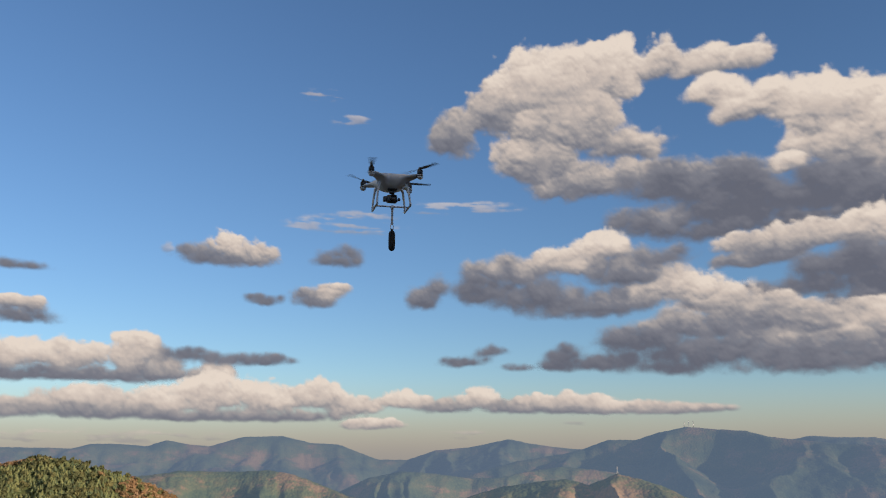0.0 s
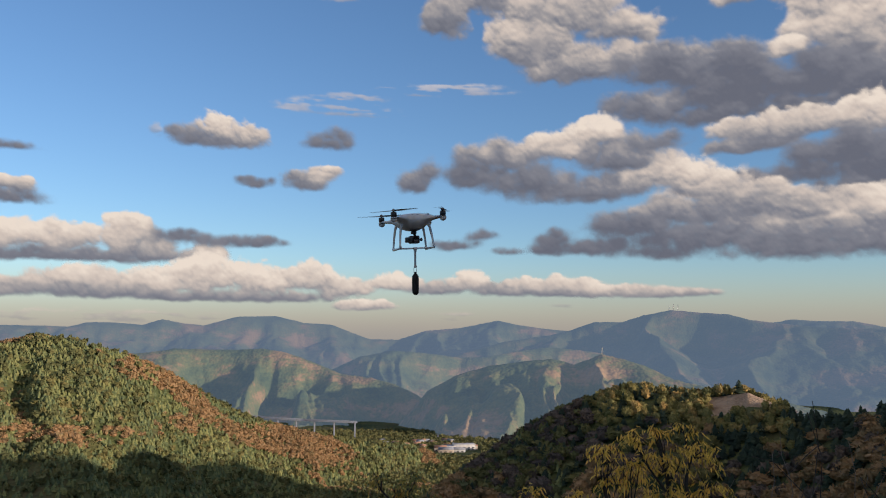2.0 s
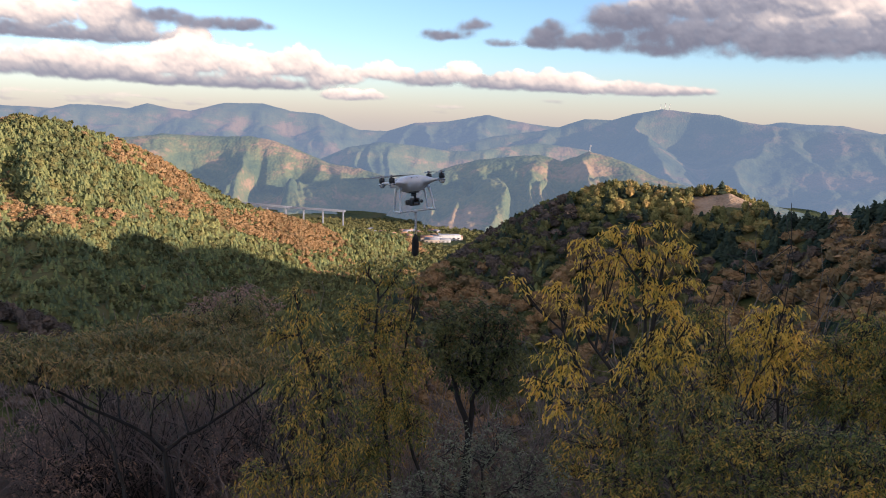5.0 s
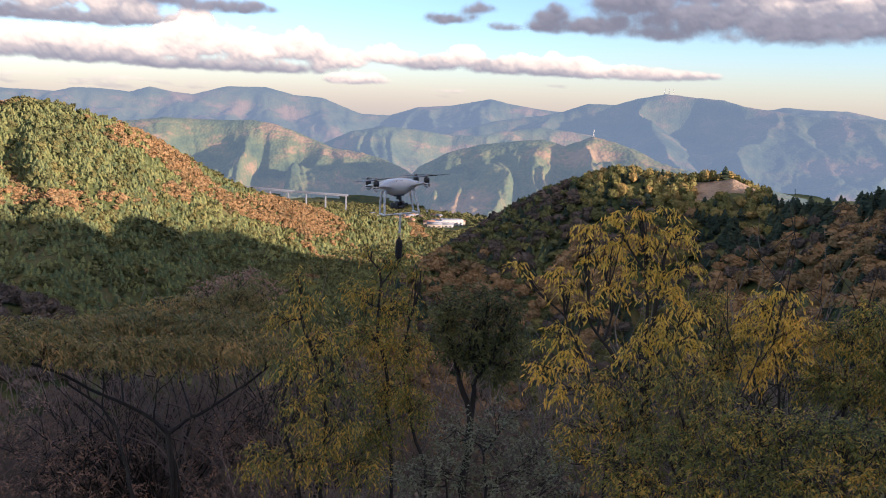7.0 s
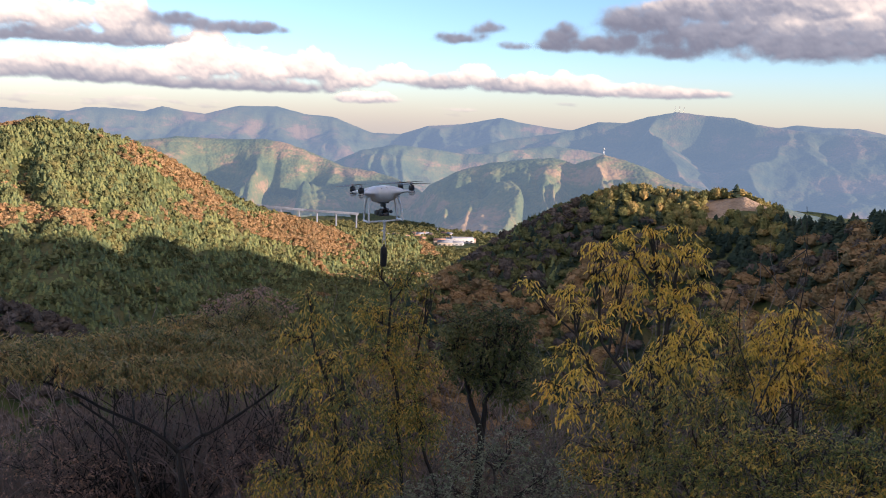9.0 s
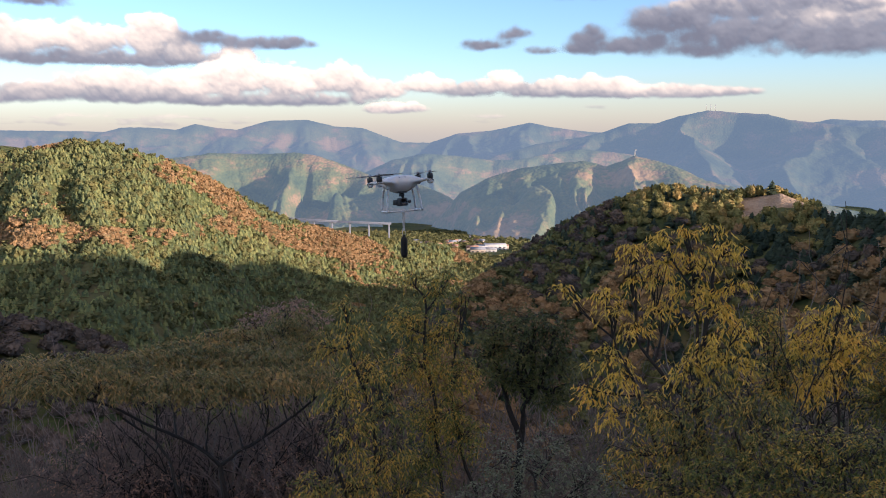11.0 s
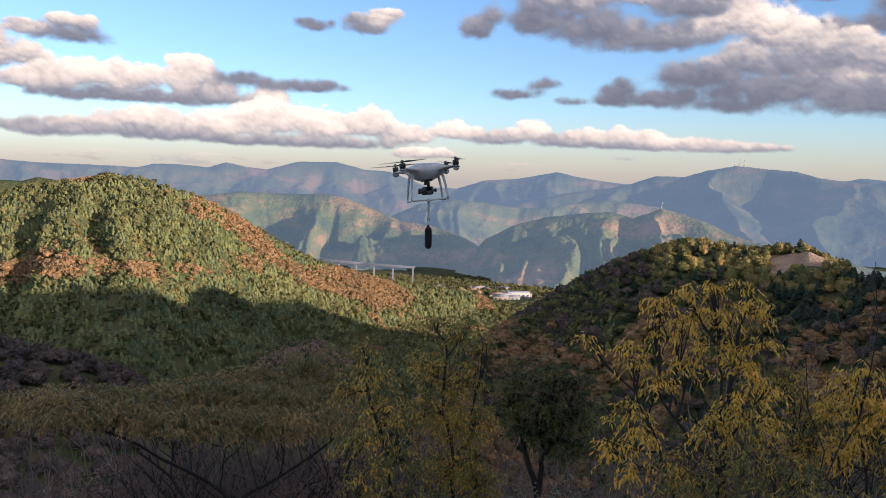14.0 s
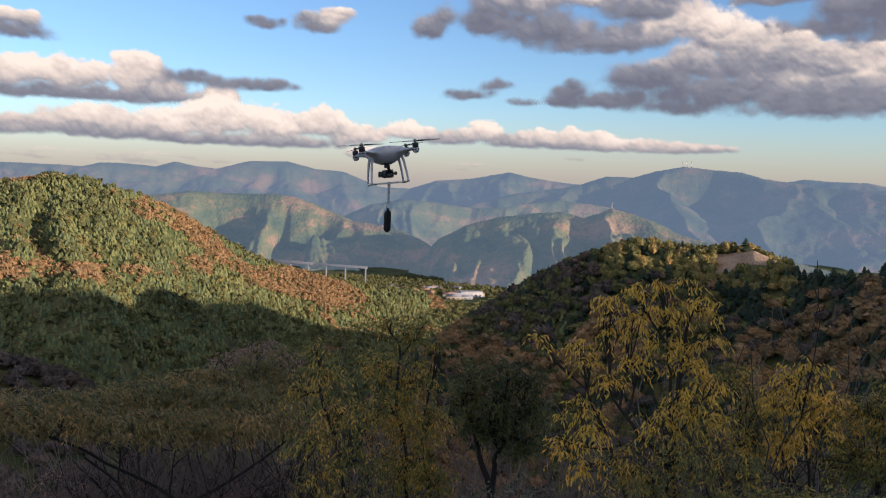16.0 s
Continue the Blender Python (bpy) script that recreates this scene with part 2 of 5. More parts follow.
def crest_height(x, y, crest, front, back, round_off, spur, spur_width, seed, sink=0.0):
    """Height of a hill whose crest line is given: slopes on both sides, with spurs and gullies running down."""
    az, r = np.degrees(np.arctan2(x, y)), np.hypot(x, y)
    ca, ce, cr = (np.array(v, float) for v in zip(*crest))
    R = np.interp(az, ca, cr)
    top = EYE + R * np.tan(np.radians(np.interp(az, ca, ce))) - sink
    outside = np.maximum(ca[0] - az, az - ca[-1]).clip(0)
    d = R - r
    run = np.sqrt(d * d + round_off ** 2) - round_off
    along = np.radians(az) * R
    wob = (fbm(along / spur_width / 2, r / spur_width / 2, 3, seed + 50) - 0.5) * 1.6
    ridge = 1 - np.abs(2 * fbm(along / spur_width + wob, r / spur_width * 0.16 + seed, 3, seed) - 1) * 1.6
    rough = (fbm(x / 45, y / 45, 3, seed + 9) - 0.5)
    grow = np.clip(run / 110, 0, 1)
    return top - np.where(d > 0, front, back) * run + spur * grow * (np.minimum(ridge, 1) - 1) + rough * 16 * np.clip(run / 60, 0, 1) - outside * R * 0.03


def land(x, y):
    """Height of the ground sheet."""
    az, r = np.degrees(np.arctan2(x, y)), np.hypot(x, y)
    near = -2.9 * smooth(0.9, 3.6, r) - 0.25 * (np.sqrt((r - 3.0).clip(0) ** 2 + 1) - 1) - 0.5 * (np.sqrt((r - 14.0).clip(0) ** 2 + 4) - 2)
    near = near * np.where(np.abs(az) < 60, 1, np.clip(1.6 - np.abs(az) / 100, 0.02, 1)) + (fbm(x / 3, y / 3, 3, 5) - 0.5) * 0.5 * np.clip(r / 5, 0, 1)
    floor = -120 - 0.05 * r.clip(0, 2200) + 10 * (fbm(x / 200, y / 200, 3, 3) - 0.5)
    parts = [near, floor,
             crest_height(x, y, LEFT_HILL, 0.36, 0.5, 25, 55, 150, 11, 4.5),
             crest_height(x, y, RIGHT_HILL, 0.44, 0.6, 12, 34, 100, 23, 6.0),
             crest_height(x, y, LEFT_BACK, 0.40, 0.5, 25, 60, 260, 31, 4.0),
             crest_height(x, y, FOOT_SPUR, 0.35, 0.6, 10, 12, 80, 61, 3.0),
             crest_height(x, y, SHADE_MOUNTAIN, 0.30, 0.45, 20, 10, 150, 37)]
    s = 2.5
    top = np.maximum.reduce(parts)
    return top + s * np.log(sum(np.exp(np.clip((p - top) / s, -30, 0)) for p in parts)) * np.clip(r / 60, 0, 1)


def polar_sheet(azs, rs):
    A, R = np.meshgrid(np.radians(azs), rs)
    return R * np.sin(A), R * np.cos(A)


AZS = np.concatenate([np.arange(-180, -46, 3.0), np.arange(-46, -34, 0.5), np.arange(-34, 40, 0.12), np.arange(40, 180.1, 2.0)])
RS = np.concatenate([np.geomspace(0.02, 90, 84), np.geomspace(92, 1700, 260), np.geomspace(1750, 4900, 24)])
gx, gy = polar_sheet(AZS, RS)
gx, gy = gx + 0.11, gy + 0.07
gz = land(gx, gy)
ground = tagged(new("ground", mesh_of("ground", np.stack([gx, gy, gz], -1).reshape(-1, 3), grid_faces(*gx.shape)[:, ::-1], mat_ground)),
                "steep wooded mountain land falling into a valley", "ground", kind="structure")
ground.data.materials.append(mat_litter)
ring = np.repeat(RS[:-1], len(AZS) - 1)
slot = (ring < 45).astype(np.int32)
column = np.tile(AZS[:-1], len(RS) - 1)
slot[(np.abs(column - 20.4) < 2.1) & (ring > 419) & (ring < 441)] = 2
ground.data.materials.append(mat_earth)
ground.data.polygons.foreach_set("material_index", slot)


def backdrop_hill(name, crest, material, label, front, back, spur, spur_width, seed, depth, fine, step=0.11):
    az = np.arange(crest[0][0], crest[-1][0], step)
    cr = np.interp(az, [c[0] for c in crest], [c[2] for c in crest])
    rel = np.concatenate([np.linspace(-depth, 0, 150), np.linspace(0, 260, 22)[1:]])
    A = np.radians(az)[None, :] + 0 * rel[:, None]
    R = (cr[None, :] + rel[:, None]).clip(200, 4960)
    x, y = R * np.sin(A), R * np.cos(A)
    z = crest_height(x, y, crest, front, back, 40, spur, spur_width, seed)
    # smaller spurs and gullies running down from the crest
    along, down = np.radians(az)[None, :] * cr[None, :] + 0 * rel[:, None], -rel[:, None] + 0 * A
    twist = (fbm(along / 90, down / 130, 3, seed + 70) - 0.5) * 1.4
    small = np.abs(2 * fbm(along / spur_width * 2.3 + twist, down / spur_width * 0.5, 3, seed + 80) - 1)
    z = z + (small - 0.35) * spur_width * fine * np.clip(down / 120, 0, 1) + (fbm(x / 14, y / 14, 3, seed + 90) - 0.5) * 4
    z = np.maximum(z, -420)
    return tagged(new(name, mesh_of(name, np.stack([x, y, z], -1).reshape(-1, 3), grid_faces(*x.shape)[:, ::-1], material)),
                  label, "hills", kind="structure")


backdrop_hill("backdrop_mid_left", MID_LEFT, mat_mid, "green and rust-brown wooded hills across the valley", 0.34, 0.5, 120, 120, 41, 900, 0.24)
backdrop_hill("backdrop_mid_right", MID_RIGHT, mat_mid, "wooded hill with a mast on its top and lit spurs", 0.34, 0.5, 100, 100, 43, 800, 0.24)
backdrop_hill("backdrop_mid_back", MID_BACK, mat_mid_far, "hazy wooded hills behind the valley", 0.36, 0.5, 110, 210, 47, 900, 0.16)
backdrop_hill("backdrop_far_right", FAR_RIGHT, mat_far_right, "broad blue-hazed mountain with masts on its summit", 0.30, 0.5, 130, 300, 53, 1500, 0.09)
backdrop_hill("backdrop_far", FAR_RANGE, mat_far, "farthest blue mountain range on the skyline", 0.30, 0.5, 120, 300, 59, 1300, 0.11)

# ---- clouds: a glowing backdrop of sky, past all the hills ----
def cloud_material(name, strength, rough=1.0, glow_strength=0.74):
    n = Nodes(name)
    cover = n.add("Attribute", attribute_name="cover").outputs["Fac"]
    lit = n.add("Attribute", attribute_name="lit").outputs["Fac"]
    pos = n.position()
    fine = n.math("SUBTRACT", n.noise(pos, 0.014, 6, 0.6), 0.5)
    grain = n.math("SUBTRACT", n.noise(pos, 0.04, 5, 0.6), 0.5)
    edge = n.math("ADD", cover, n.math("ADD", n.math("MULTIPLY", grain, 0.22 * rough), n.math("MULTIPLY", fine, 0.50 * rough)))
    soft = n.add("MapRange", {"Value": edge, "From Min": 0.06, "From Max": 1.0}, interpolation_type="SMOOTHSTEP")
    seen = n.math("MULTIPLY", soft.outputs[0], strength)
    tone = n.math("ADD", lit, n.math("ADD", n.math("MULTIPLY", fine, 0.16 * rough), n.math("MULTIPLY", grain, 0.07 * rough)))
    col = n.ramp(tone, [(0.0, (0.165, 0.180, 0.220)), (0.28, (0.26, 0.272, 0.305)), (0.5, (0.44, 0.42, 0.405)), (0.75, (0.76, 0.665, 0.565)),
                        (1.0, (1.0, 0.885, 0.73))])
    # the cloud glows by itself; sun and shade on it are painted through lit
    glow = n.add("Emission", {"Color": col, "Strength": glow_strength})
    clear = n.add("BsdfTransparent")
    m = n.add("MixShader", {"Fac": seen})
    n.put(m.inputs[1], clear.outputs[0])
    n.put(m.inputs[2], glow.outputs[0])
    n.put(n.out.inputs[0], m.outputs[0])
    n.mat.cycles.emission_sampling = "NONE"
    return n.mat


mat_cloud = cloud_material("painted_light_cloud", 1.0)
mat_wisp = cloud_material("thin_cloud", 0.52, 0.9)
cloud_count = 0


def cloud(label, puffs, material=None, stretch=1.0, wild=1.0, step=0.0, veil=0.0):
    """One cloud of soft puffs, later ones before earlier ones: az, el, half width, half height in degrees, light 0 to 1."""
    global cloud_count
    cloud_count += 1
    seed, far = cloud_count * 7, 4880 - 9.0 * cloud_count
    fill = 1.24 if np.median([q[3] for q in puffs]) > 1.0 else 1.07
    if not step:
        # long puffs break up into a row of rounder heads over a flatter base
        head_rng, broken = np.random.default_rng(seed), []
        for x, y, rx, ry, light in puffs:
            if rx < 1.5 * ry or stretch > 1:
                broken.append((x, y, rx, ry, light))
                continue
            broken.append((x, y - 0.25 * ry, rx * 0.96, ry * 0.7, light - 0.16 * light))
            count = int(1.5 * rx / ry) + 1
            for k in range(count):
                at = (k + head_rng.uniform(0.15, 0.85)) / count * 2 - 1
                r_ = ry * head_rng.uniform(0.5, 0.95) * (1 - 0.35 * at * at)
                broken.append((x + at * rx * 0.85, y + ry * head_rng.uniform(-0.25, 0.45) * (1 - 0.5 * at * at), r_ * 1.3, r_, light + head_rng.uniform(-0.10, 0.16) * (0.3 + light)))
        puffs = broken
    p = np.array(puffs)
    lo = (p[:, :2] - p[:, 2:4] * 1.5).min(0) - 0.3
    hi = (p[:, :2] + p[:, 2:4] * 1.5).max(0) + 0.3
    step = step or (0.075 if (hi - lo).max() < 12 else 0.1)
    A, E = np.meshgrid(np.arange(lo[0], hi[0], step), np.arange(lo[1], hi[1], step))
    # soft union of the puffs, in degrees inwards from the outline
    depth, weight, light_sum, size = 0.0, 0.0, 0.0, 0.0
    bend = 0.5 * wild
    wx = (fbm(A * 0.5 / stretch, E * 0.8, 4, seed) - 0.5) * bend
    wy = (fbm(A * 0.5 / stretch + 40, E * 0.8 + 9, 4, seed + 3) - 0.5) * bend
    for order, (x, y, rx, ry, light) in enumerate(puffs):
        k = min(rx, ry, 1.6)
        u, v = (A + wx * k * 2 - x) / rx, (E + wy * k * 2 - y) / ry
        d = (fill - np.hypot(u, v * np.where(v < 0, 1.4, 1.0))) * min(rx, ry)
        depth = depth + np.exp(np.clip(d / 0.14, -60, 60))
        w_ = np.exp(np.clip((d + 0.006 * order) / 0.22, -60, 60))
        weight, light_sum, size = weight + w_, light_sum + w_ * (light + (0.06 + 0.20 * light) * np.clip(v, -1.3, 1.3)), size + w_ * min(1.3, min(rx, ry))
    depth = 0.14 * np.log(depth + 1e-30)
    lit, size = light_sum / np.maximum(weight, 1e-30), size / np.maximum(weight, 1e-30)
    # billows: rounded heads with creases between them, at four sizes; light from above and a little from the right is
    # painted into their tone
    grade = float(np.clip(np.median(p[:, 3]) / 1.0, 0.5, 1.0))
    heads = sum(h * np.abs(2 * fbm(A / w_ / grade / stretch + wx * 0.6, E / w_ / grade * 1.2 + wy * 0.6, 2, seed + 20 + i_) - 1) for i_, (w_, h) in
                enumerate(((2.4, 0.75), (1.15, 0.42), (0.55, 0.21), (0.28, 0.10)))) - 0.42
    body = depth + heads * wild * np.clip(size, 0.25, 1.3) * (0.35 + 0.45 * np.clip(lit, 0, 1))
    soft = (0.40 + 0.75 * np.clip(1.1 - lit * 1.2, 0, 1)) * np.clip(size, 0.4, 1)
    cover = smooth(-0.30 * np.clip(size, 0.4, 1), soft, body)
    if veil:
        cover = smooth(veil, -3.0, E) * smooth(lo[0], lo[0] + 4, A) * smooth(hi[0], hi[0] - 4, A)
    elif stretch > 1:
        # high cloud drawn out into threads
        cover = cover * smooth(0.36, 0.66, 0.65 * fbm(A / 1.6 + E * 0.8, E / 0.22 + A * 0.10, 3, seed + 60) + 0.35 * fbm(A / 0.9, E / 0.6, 3, seed + 66))
    rise = np.sqrt(np.clip(body, 0, 2.0) + 0.02) * 0.9 + heads * 0.5 * wild
    gy_, gx_ = np.gradient(rise, step)
    above = np.zeros_like(body)
    up = max(1, int(0.8 / step))
    above[:-up] = np.clip(body[up:], 0, 1.4)
    shine = 0.35 + 0.65 * np.clip(lit * 1.25, 0, 1)
    lit = lit + np.clip(-(0.28 * gx_ + 0.9 * gy_) * 0.17 * grade, -0.26, 0.24) * shine * wild - 0.13 * above * wild + 0.30 * heads * shine * wild
    lit = np.where(lit > 0.6, 0.6 + 0.72 * (lit - 0.6), lit)
    a_, e_ = np.radians(A), np.radians(E)
    pts = np.stack([far * np.sin(a_) * np.cos(e_), far * np.cos(a_) * np.cos(e_), EYE + far * np.sin(e_)], -1).reshape(-1, 3)
    faces = grid_faces(*A.shape)
    keep = cover.ravel()[faces].max(1) > 0.004
    faces = faces[keep]
    used = np.unique(faces)
    index = np.full(len(pts), -1)
    index[used] = np.arange(len(used))
    me = mesh_of("cloud", pts[used], index[faces][:, ::-1], material or mat_cloud)
    for name, values in (("cover", cover), ("lit", lit.clip(0, 1))):
        me.attributes.new(name, "FLOAT", "POINT").data.foreach_set("value", values.ravel()[used].astype(np.float32))
    return tagged(new("cloud", me), label, "cloud", "clouds in the sky", "structure")


mat_haze = cloud_material("horizon_haze", 0.90, 0.05, 0.60)
cloud("pale peach haze along the skyline", [(a_, 0.0, 10, 6.0, 0.56) for a_ in range(-42, 47, 7)], mat_haze, 3.0, 0.05, 0.2, 7.0)
cloud("thin white streak of high cloud", [(1.48, 16.47, 4.12, 0.49, 0.8), (-1.8, 16.31, 2.25, 0.3, 0.7), (-7.46, 15.01, 3.75, 0.82, 0.7), 
    (-4.23, 14.78, 2.62, 0.38, 0.7), (-5.87, 15.73, 3, 0.38, 0.65)], mat_wisp, 3.0, 0.8)
cloud("faint wisp of high cloud", [(-6.45, 22.3, 1.43, 0.34, 0.7), (-7.28, 22.15, 0.75, 0.22, 0.7)], mat_wisp, 2.0)
cloud("faint wisp of high cloud", [(-8.79, 23.82, 1.43, 0.53, 0.6)], mat_wisp, 2.0)
cloud("large cream-white cumulus with a ragged top", [(0.67, 21.46, 1.88, 1.88, 0.45), (4.25, 22.95, 2.25, 2.06, 0.6), (7.44, 24.35, 3.38, 2.44, 0.85), 
    (11.62, 25.02, 2.81, 2.17, 0.95), (9.02, 22.18, 3.75, 2.62, 0.8), (15.29, 25.31, 3.19, 1.27, 0.85), 
    (19.23, 25.27, 2.81, 1.12, 0.8), (21.83, 25.25, 1.8, 1.05, 0.8), (6.86, 19.39, 2.81, 2.06, 0.65), 
    (12.98, 20.39, 3, 1.43, 0.55), (10.46, 18.07, 4.5, 1.69, 0.55), (13.65, 18.25, 2.25, 1.12, 0.6)])
cloud("bright cumulus with a white upper edge", [(19.8, 23.05, 2.06, 1.05, 0.9), (22.7, 22.11, 3, 1.5, 0.9), (26.51, 21.16, 3, 2.06, 0.95), 
    (29.66, 19.56, 3.38, 2.06, 0.9), (32.09, 18.76, 3.38, 2.62, 0.9), (26.92, 18.79, 3.38, 1.31, 0.8), 
    (30.66, 17.31, 4.5, 1.88, 0.7)])
cloud("dark grey cloud mass with bright tufts", [(19.94, 18.06, 1.69, 0.67, 0.9), (23.36, 17.92, 1.88, 0.75, 0.9), (16.31, 17.47, 3.75, 1.8, 0.22), 
    (20.32, 16.17, 4.5, 2.06, 0.15), (24.93, 16.2, 3.75, 1.69, 0.12), (28.91, 16.02, 4.12, 2.17, 0.2), 
    (32.25, 15.33, 4.12, 2.62, 0.3), (14.63, 15.12, 3, 1.43, 0.25), (18.35, 14.47, 3.75, 1.31, 0.2), 
    (23.73, 14.53, 4.12, 1.05, 0.25)])
cloud("cream-lit cloud shelf", [(26.99, 13.44, 4.5, 1.12, 0.75), (30.17, 13.4, 3.75, 1.31, 0.8), (21.49, 13.09, 2.62, 1.05, 0.6), 
    (24.62, 13.16, 3, 0.97, 0.65), (20.69, 11.97, 2.25, 0.67, 0.3), (22.82, 12.24, 1.88, 0.67, 0.35)])
cloud("dark grey cloud over a pale shelf", [(26.76, 11.34, 3.38, 1.5, 0.15), (29.82, 10.51, 4.12, 2.25, 0.18), (22.26, 9.98, 2.25, 0.67, 0.15), 
    (25, 10.25, 3, 1.31, 0.15), (27.78, 8.96, 3.38, 1.12, 0.3)])
cloud("broad grey cumulus with a bright white crown", [(8.65, 12.52, 2.62, 1.12, 0.8), (11.04, 13.4, 2.32, 1.35, 1), (4.66, 12.1, 3.38, 1.2, 0.4), 
    (3.04, 10.79, 2.62, 1.31, 0.2), (7, 10.22, 4.88, 1.35, 0.18), (12.9, 11.77, 3.38, 1.35, 0.3), 
    (14.85, 12.63, 2.62, 0.97, 0.2), (10.87, 9.54, 4.12, 1.27, 0.25), (15.85, 10.56, 3.19, 1.27, 0.85), 
    (18.53, 9.59, 2.25, 1.2, 0.85), (12.8, 9.85, 2.25, 0.9, 0.7), (17.77, 9.18, 1.5, 0.56, 0.25)])
cloud("wide grey cloud bank with a flat base", [(20.73, 8.36, 3.75, 1.69, 0.5), (24.13, 8.16, 4.12, 1.5, 0.55), (26.66, 7.46, 3, 1.05, 0.8), 
    (29.44, 7.27, 4.12, 1.5, 0.7), (16.78, 7.99, 4.12, 1.43, 0.4), (13.4, 7.17, 3.38, 1.57, 0.15), 
    (18.12, 6.56, 4.5, 1.57, 0.3), (22.99, 6.79, 4.12, 0.97, 0.65), (23.55, 5.69, 5.25, 1.35, 0.3), 
    (28.05, 5.82, 4.5, 1.43, 0.35), (31.02, 5.65, 4.5, 1.69, 0.35), (15.52, 5.53, 3.56, 1.12, 0.12), 
    (10.69, 5.64, 3.19, 0.75, 0.1), (8.42, 6.21, 1.12, 0.67, 0.12), (7.83, 5.57, 1.12, 0.49, 0.1)])
cloud("ragged grey scrap of cloud", [(-1.16, 10.1, 1.35, 1.35, 0.2), (-0.36, 10.89, 1.05, 0.82, 0.18)])
cloud("small cumulus, grey with a bright crown", [(-16.47, 12.64, 1.95, 0.9, 0.18), (-14.81, 13.2, 1.65, 1.12, 0.85), (-13.06, 12.72, 1.69, 0.97, 0.6), 
    (-15.14, 12.42, 2.25, 0.53, 0.3)])
cloud("faint shred of cloud", [(-19.15, 12.91, 0.53, 0.56, 0.55)], mat_wisp)
cloud("small grey ragged cloud", [(-7.39, 12.67, 1.72, 0.9, 0.15), (-6.6, 13.16, 0.94, 0.67, 0.18)])
cloud("tiny dark cloud scrap", [(-12.34, 9.83, 1.35, 0.53, 0.12)])
cloud("small pinkish grey cloud", [(-9.26, 9.89, 1.72, 0.9, 0.3), (-7.64, 10.6, 1.2, 0.67, 0.72), (-8.88, 10.18, 1.12, 0.6, 0.45)])
cloud("small grey cloud with a pale top", [(-27.46, 8.07, 2.32, 0.94, 0.18), (-27.37, 8.71, 1.69, 0.53, 0.7)])
cloud("thin dark cloud sliver", [(-28.11, 11.1, 2.06, 0.41, 0.12)])
cloud("dark slanting cloud scrap", [(1.41, 5.81, 2.06, 0.53, 0.12), (3.38, 6.42, 1.43, 0.49, 0.12)])
cloud("tiny dark cloud sliver", [(5.11, 5.37, 1.27, 0.34, 0.14)])
cloud("cream cumulus bank with grey base", [(-30.05, 5.37, 3, 1.05, 0.7), (-27.35, 5.68, 2.81, 1.2, 0.92), (-24.16, 5.84, 2.32, 1.12, 0.88), 
    (-20.28, 5.89, 2.32, 1.2, 0.9), (-26.28, 4.45, 4.5, 0.6, 0.28), (-22.05, 4.6, 4.12, 0.67, 0.32), 
    (-18.8, 4.85, 2.81, 0.82, 0.5), (-17.29, 6, 2.32, 0.6, 0.12), (-15.1, 5.76, 1.88, 0.45, 0.12), 
    (-12.13, 5.72, 2.25, 0.53, 0.12), (-15.12, 4.87, 1.2, 0.56, 0.85)])
cloud("long low bank of cream cumulus", [(-29.1, 2.33, 3, 0.67, 0.4), (-26.07, 2.54, 3.38, 0.82, 0.6), (-23.06, 2.95, 2.62, 0.97, 0.8), 
    (-21.5, 2.2, 4.12, 0.53, 0.38), (-18.67, 3.14, 2.32, 1.12, 1), (-15.32, 3.49, 3, 1.35, 0.97), 
    (-12, 3.13, 2.25, 1.2, 0.95), (-8.63, 3.36, 2.81, 1.2, 0.92), (-17.01, 1.97, 4.5, 0.41, 0.4), 
    (-11.57, 2.02, 5.25, 0.41, 0.4), (-6.32, 2.73, 2.25, 0.97, 0.75), (-2.48, 3.01, 1.69, 0.75, 0.9), 
    (0.23, 2.67, 2.25, 0.67, 0.45), (2.56, 3.09, 1.5, 0.71, 0.85)])
cloud("row of small low cumulus", [(4.48, 2.66, 2.25, 0.6, 0.4), (6.14, 2.88, 1.27, 0.6, 0.85), (9.45, 3.01, 2.32, 0.71, 0.8), 
    (8.3, 2.57, 3.38, 0.45, 0.4), (12.42, 2.68, 2.62, 0.53, 0.65), (15.33, 2.5, 2.25, 0.41, 0.55), 
    (17.99, 2.47, 1.5, 0.22, 0.5)])
cloud("small low pink cumulus", [(-5.53, 1.53, 1.5, 0.41, 0.75), (-4, 1.61, 1.31, 0.49, 0.7)])
cloud("low pinkish veil above the hills", [(-25.87, 0.61, 6, 0.49, 0.55), (-20.7, 0.74, 5.25, 0.49, 0.55), (-16.91, 0.54, 3, 0.34, 0.5), 
    (1.77, 0.82, 1.5, 0.34, 0.5), (9.77, 1.66, 1.88, 0.38, 0.5)], mat_wisp, 2.0)
cloud("bright cumulus edge", [(-30.54, 6.59, 1.5, 0.97, 0.75), (-32.17, 6.59, 2.25, 1.31, 0.7), (-30.37, 8.19, 1.12, 0.53, 0.6)])
# unseen glowing cumulus, added overhead and behind as fill light for the near land
sky_rng = np.random.default_rng(8)
for k in range(44):
    az_, el_ = 55 + 260 * (k + sky_rng.random()) / 44, sky_rng.uniform(26, 74)
    cloud("unseen glowing cumulus added overhead as fill light", [(az_ + sky_rng.uniform(-9, 9), el_ + sky_rng.uniform(-4, 4), sky_rng.uniform(5, 10), sky_rng.uniform(3, 5.5), 1.0)
                                                  for _ in range(5)], step=0.7)


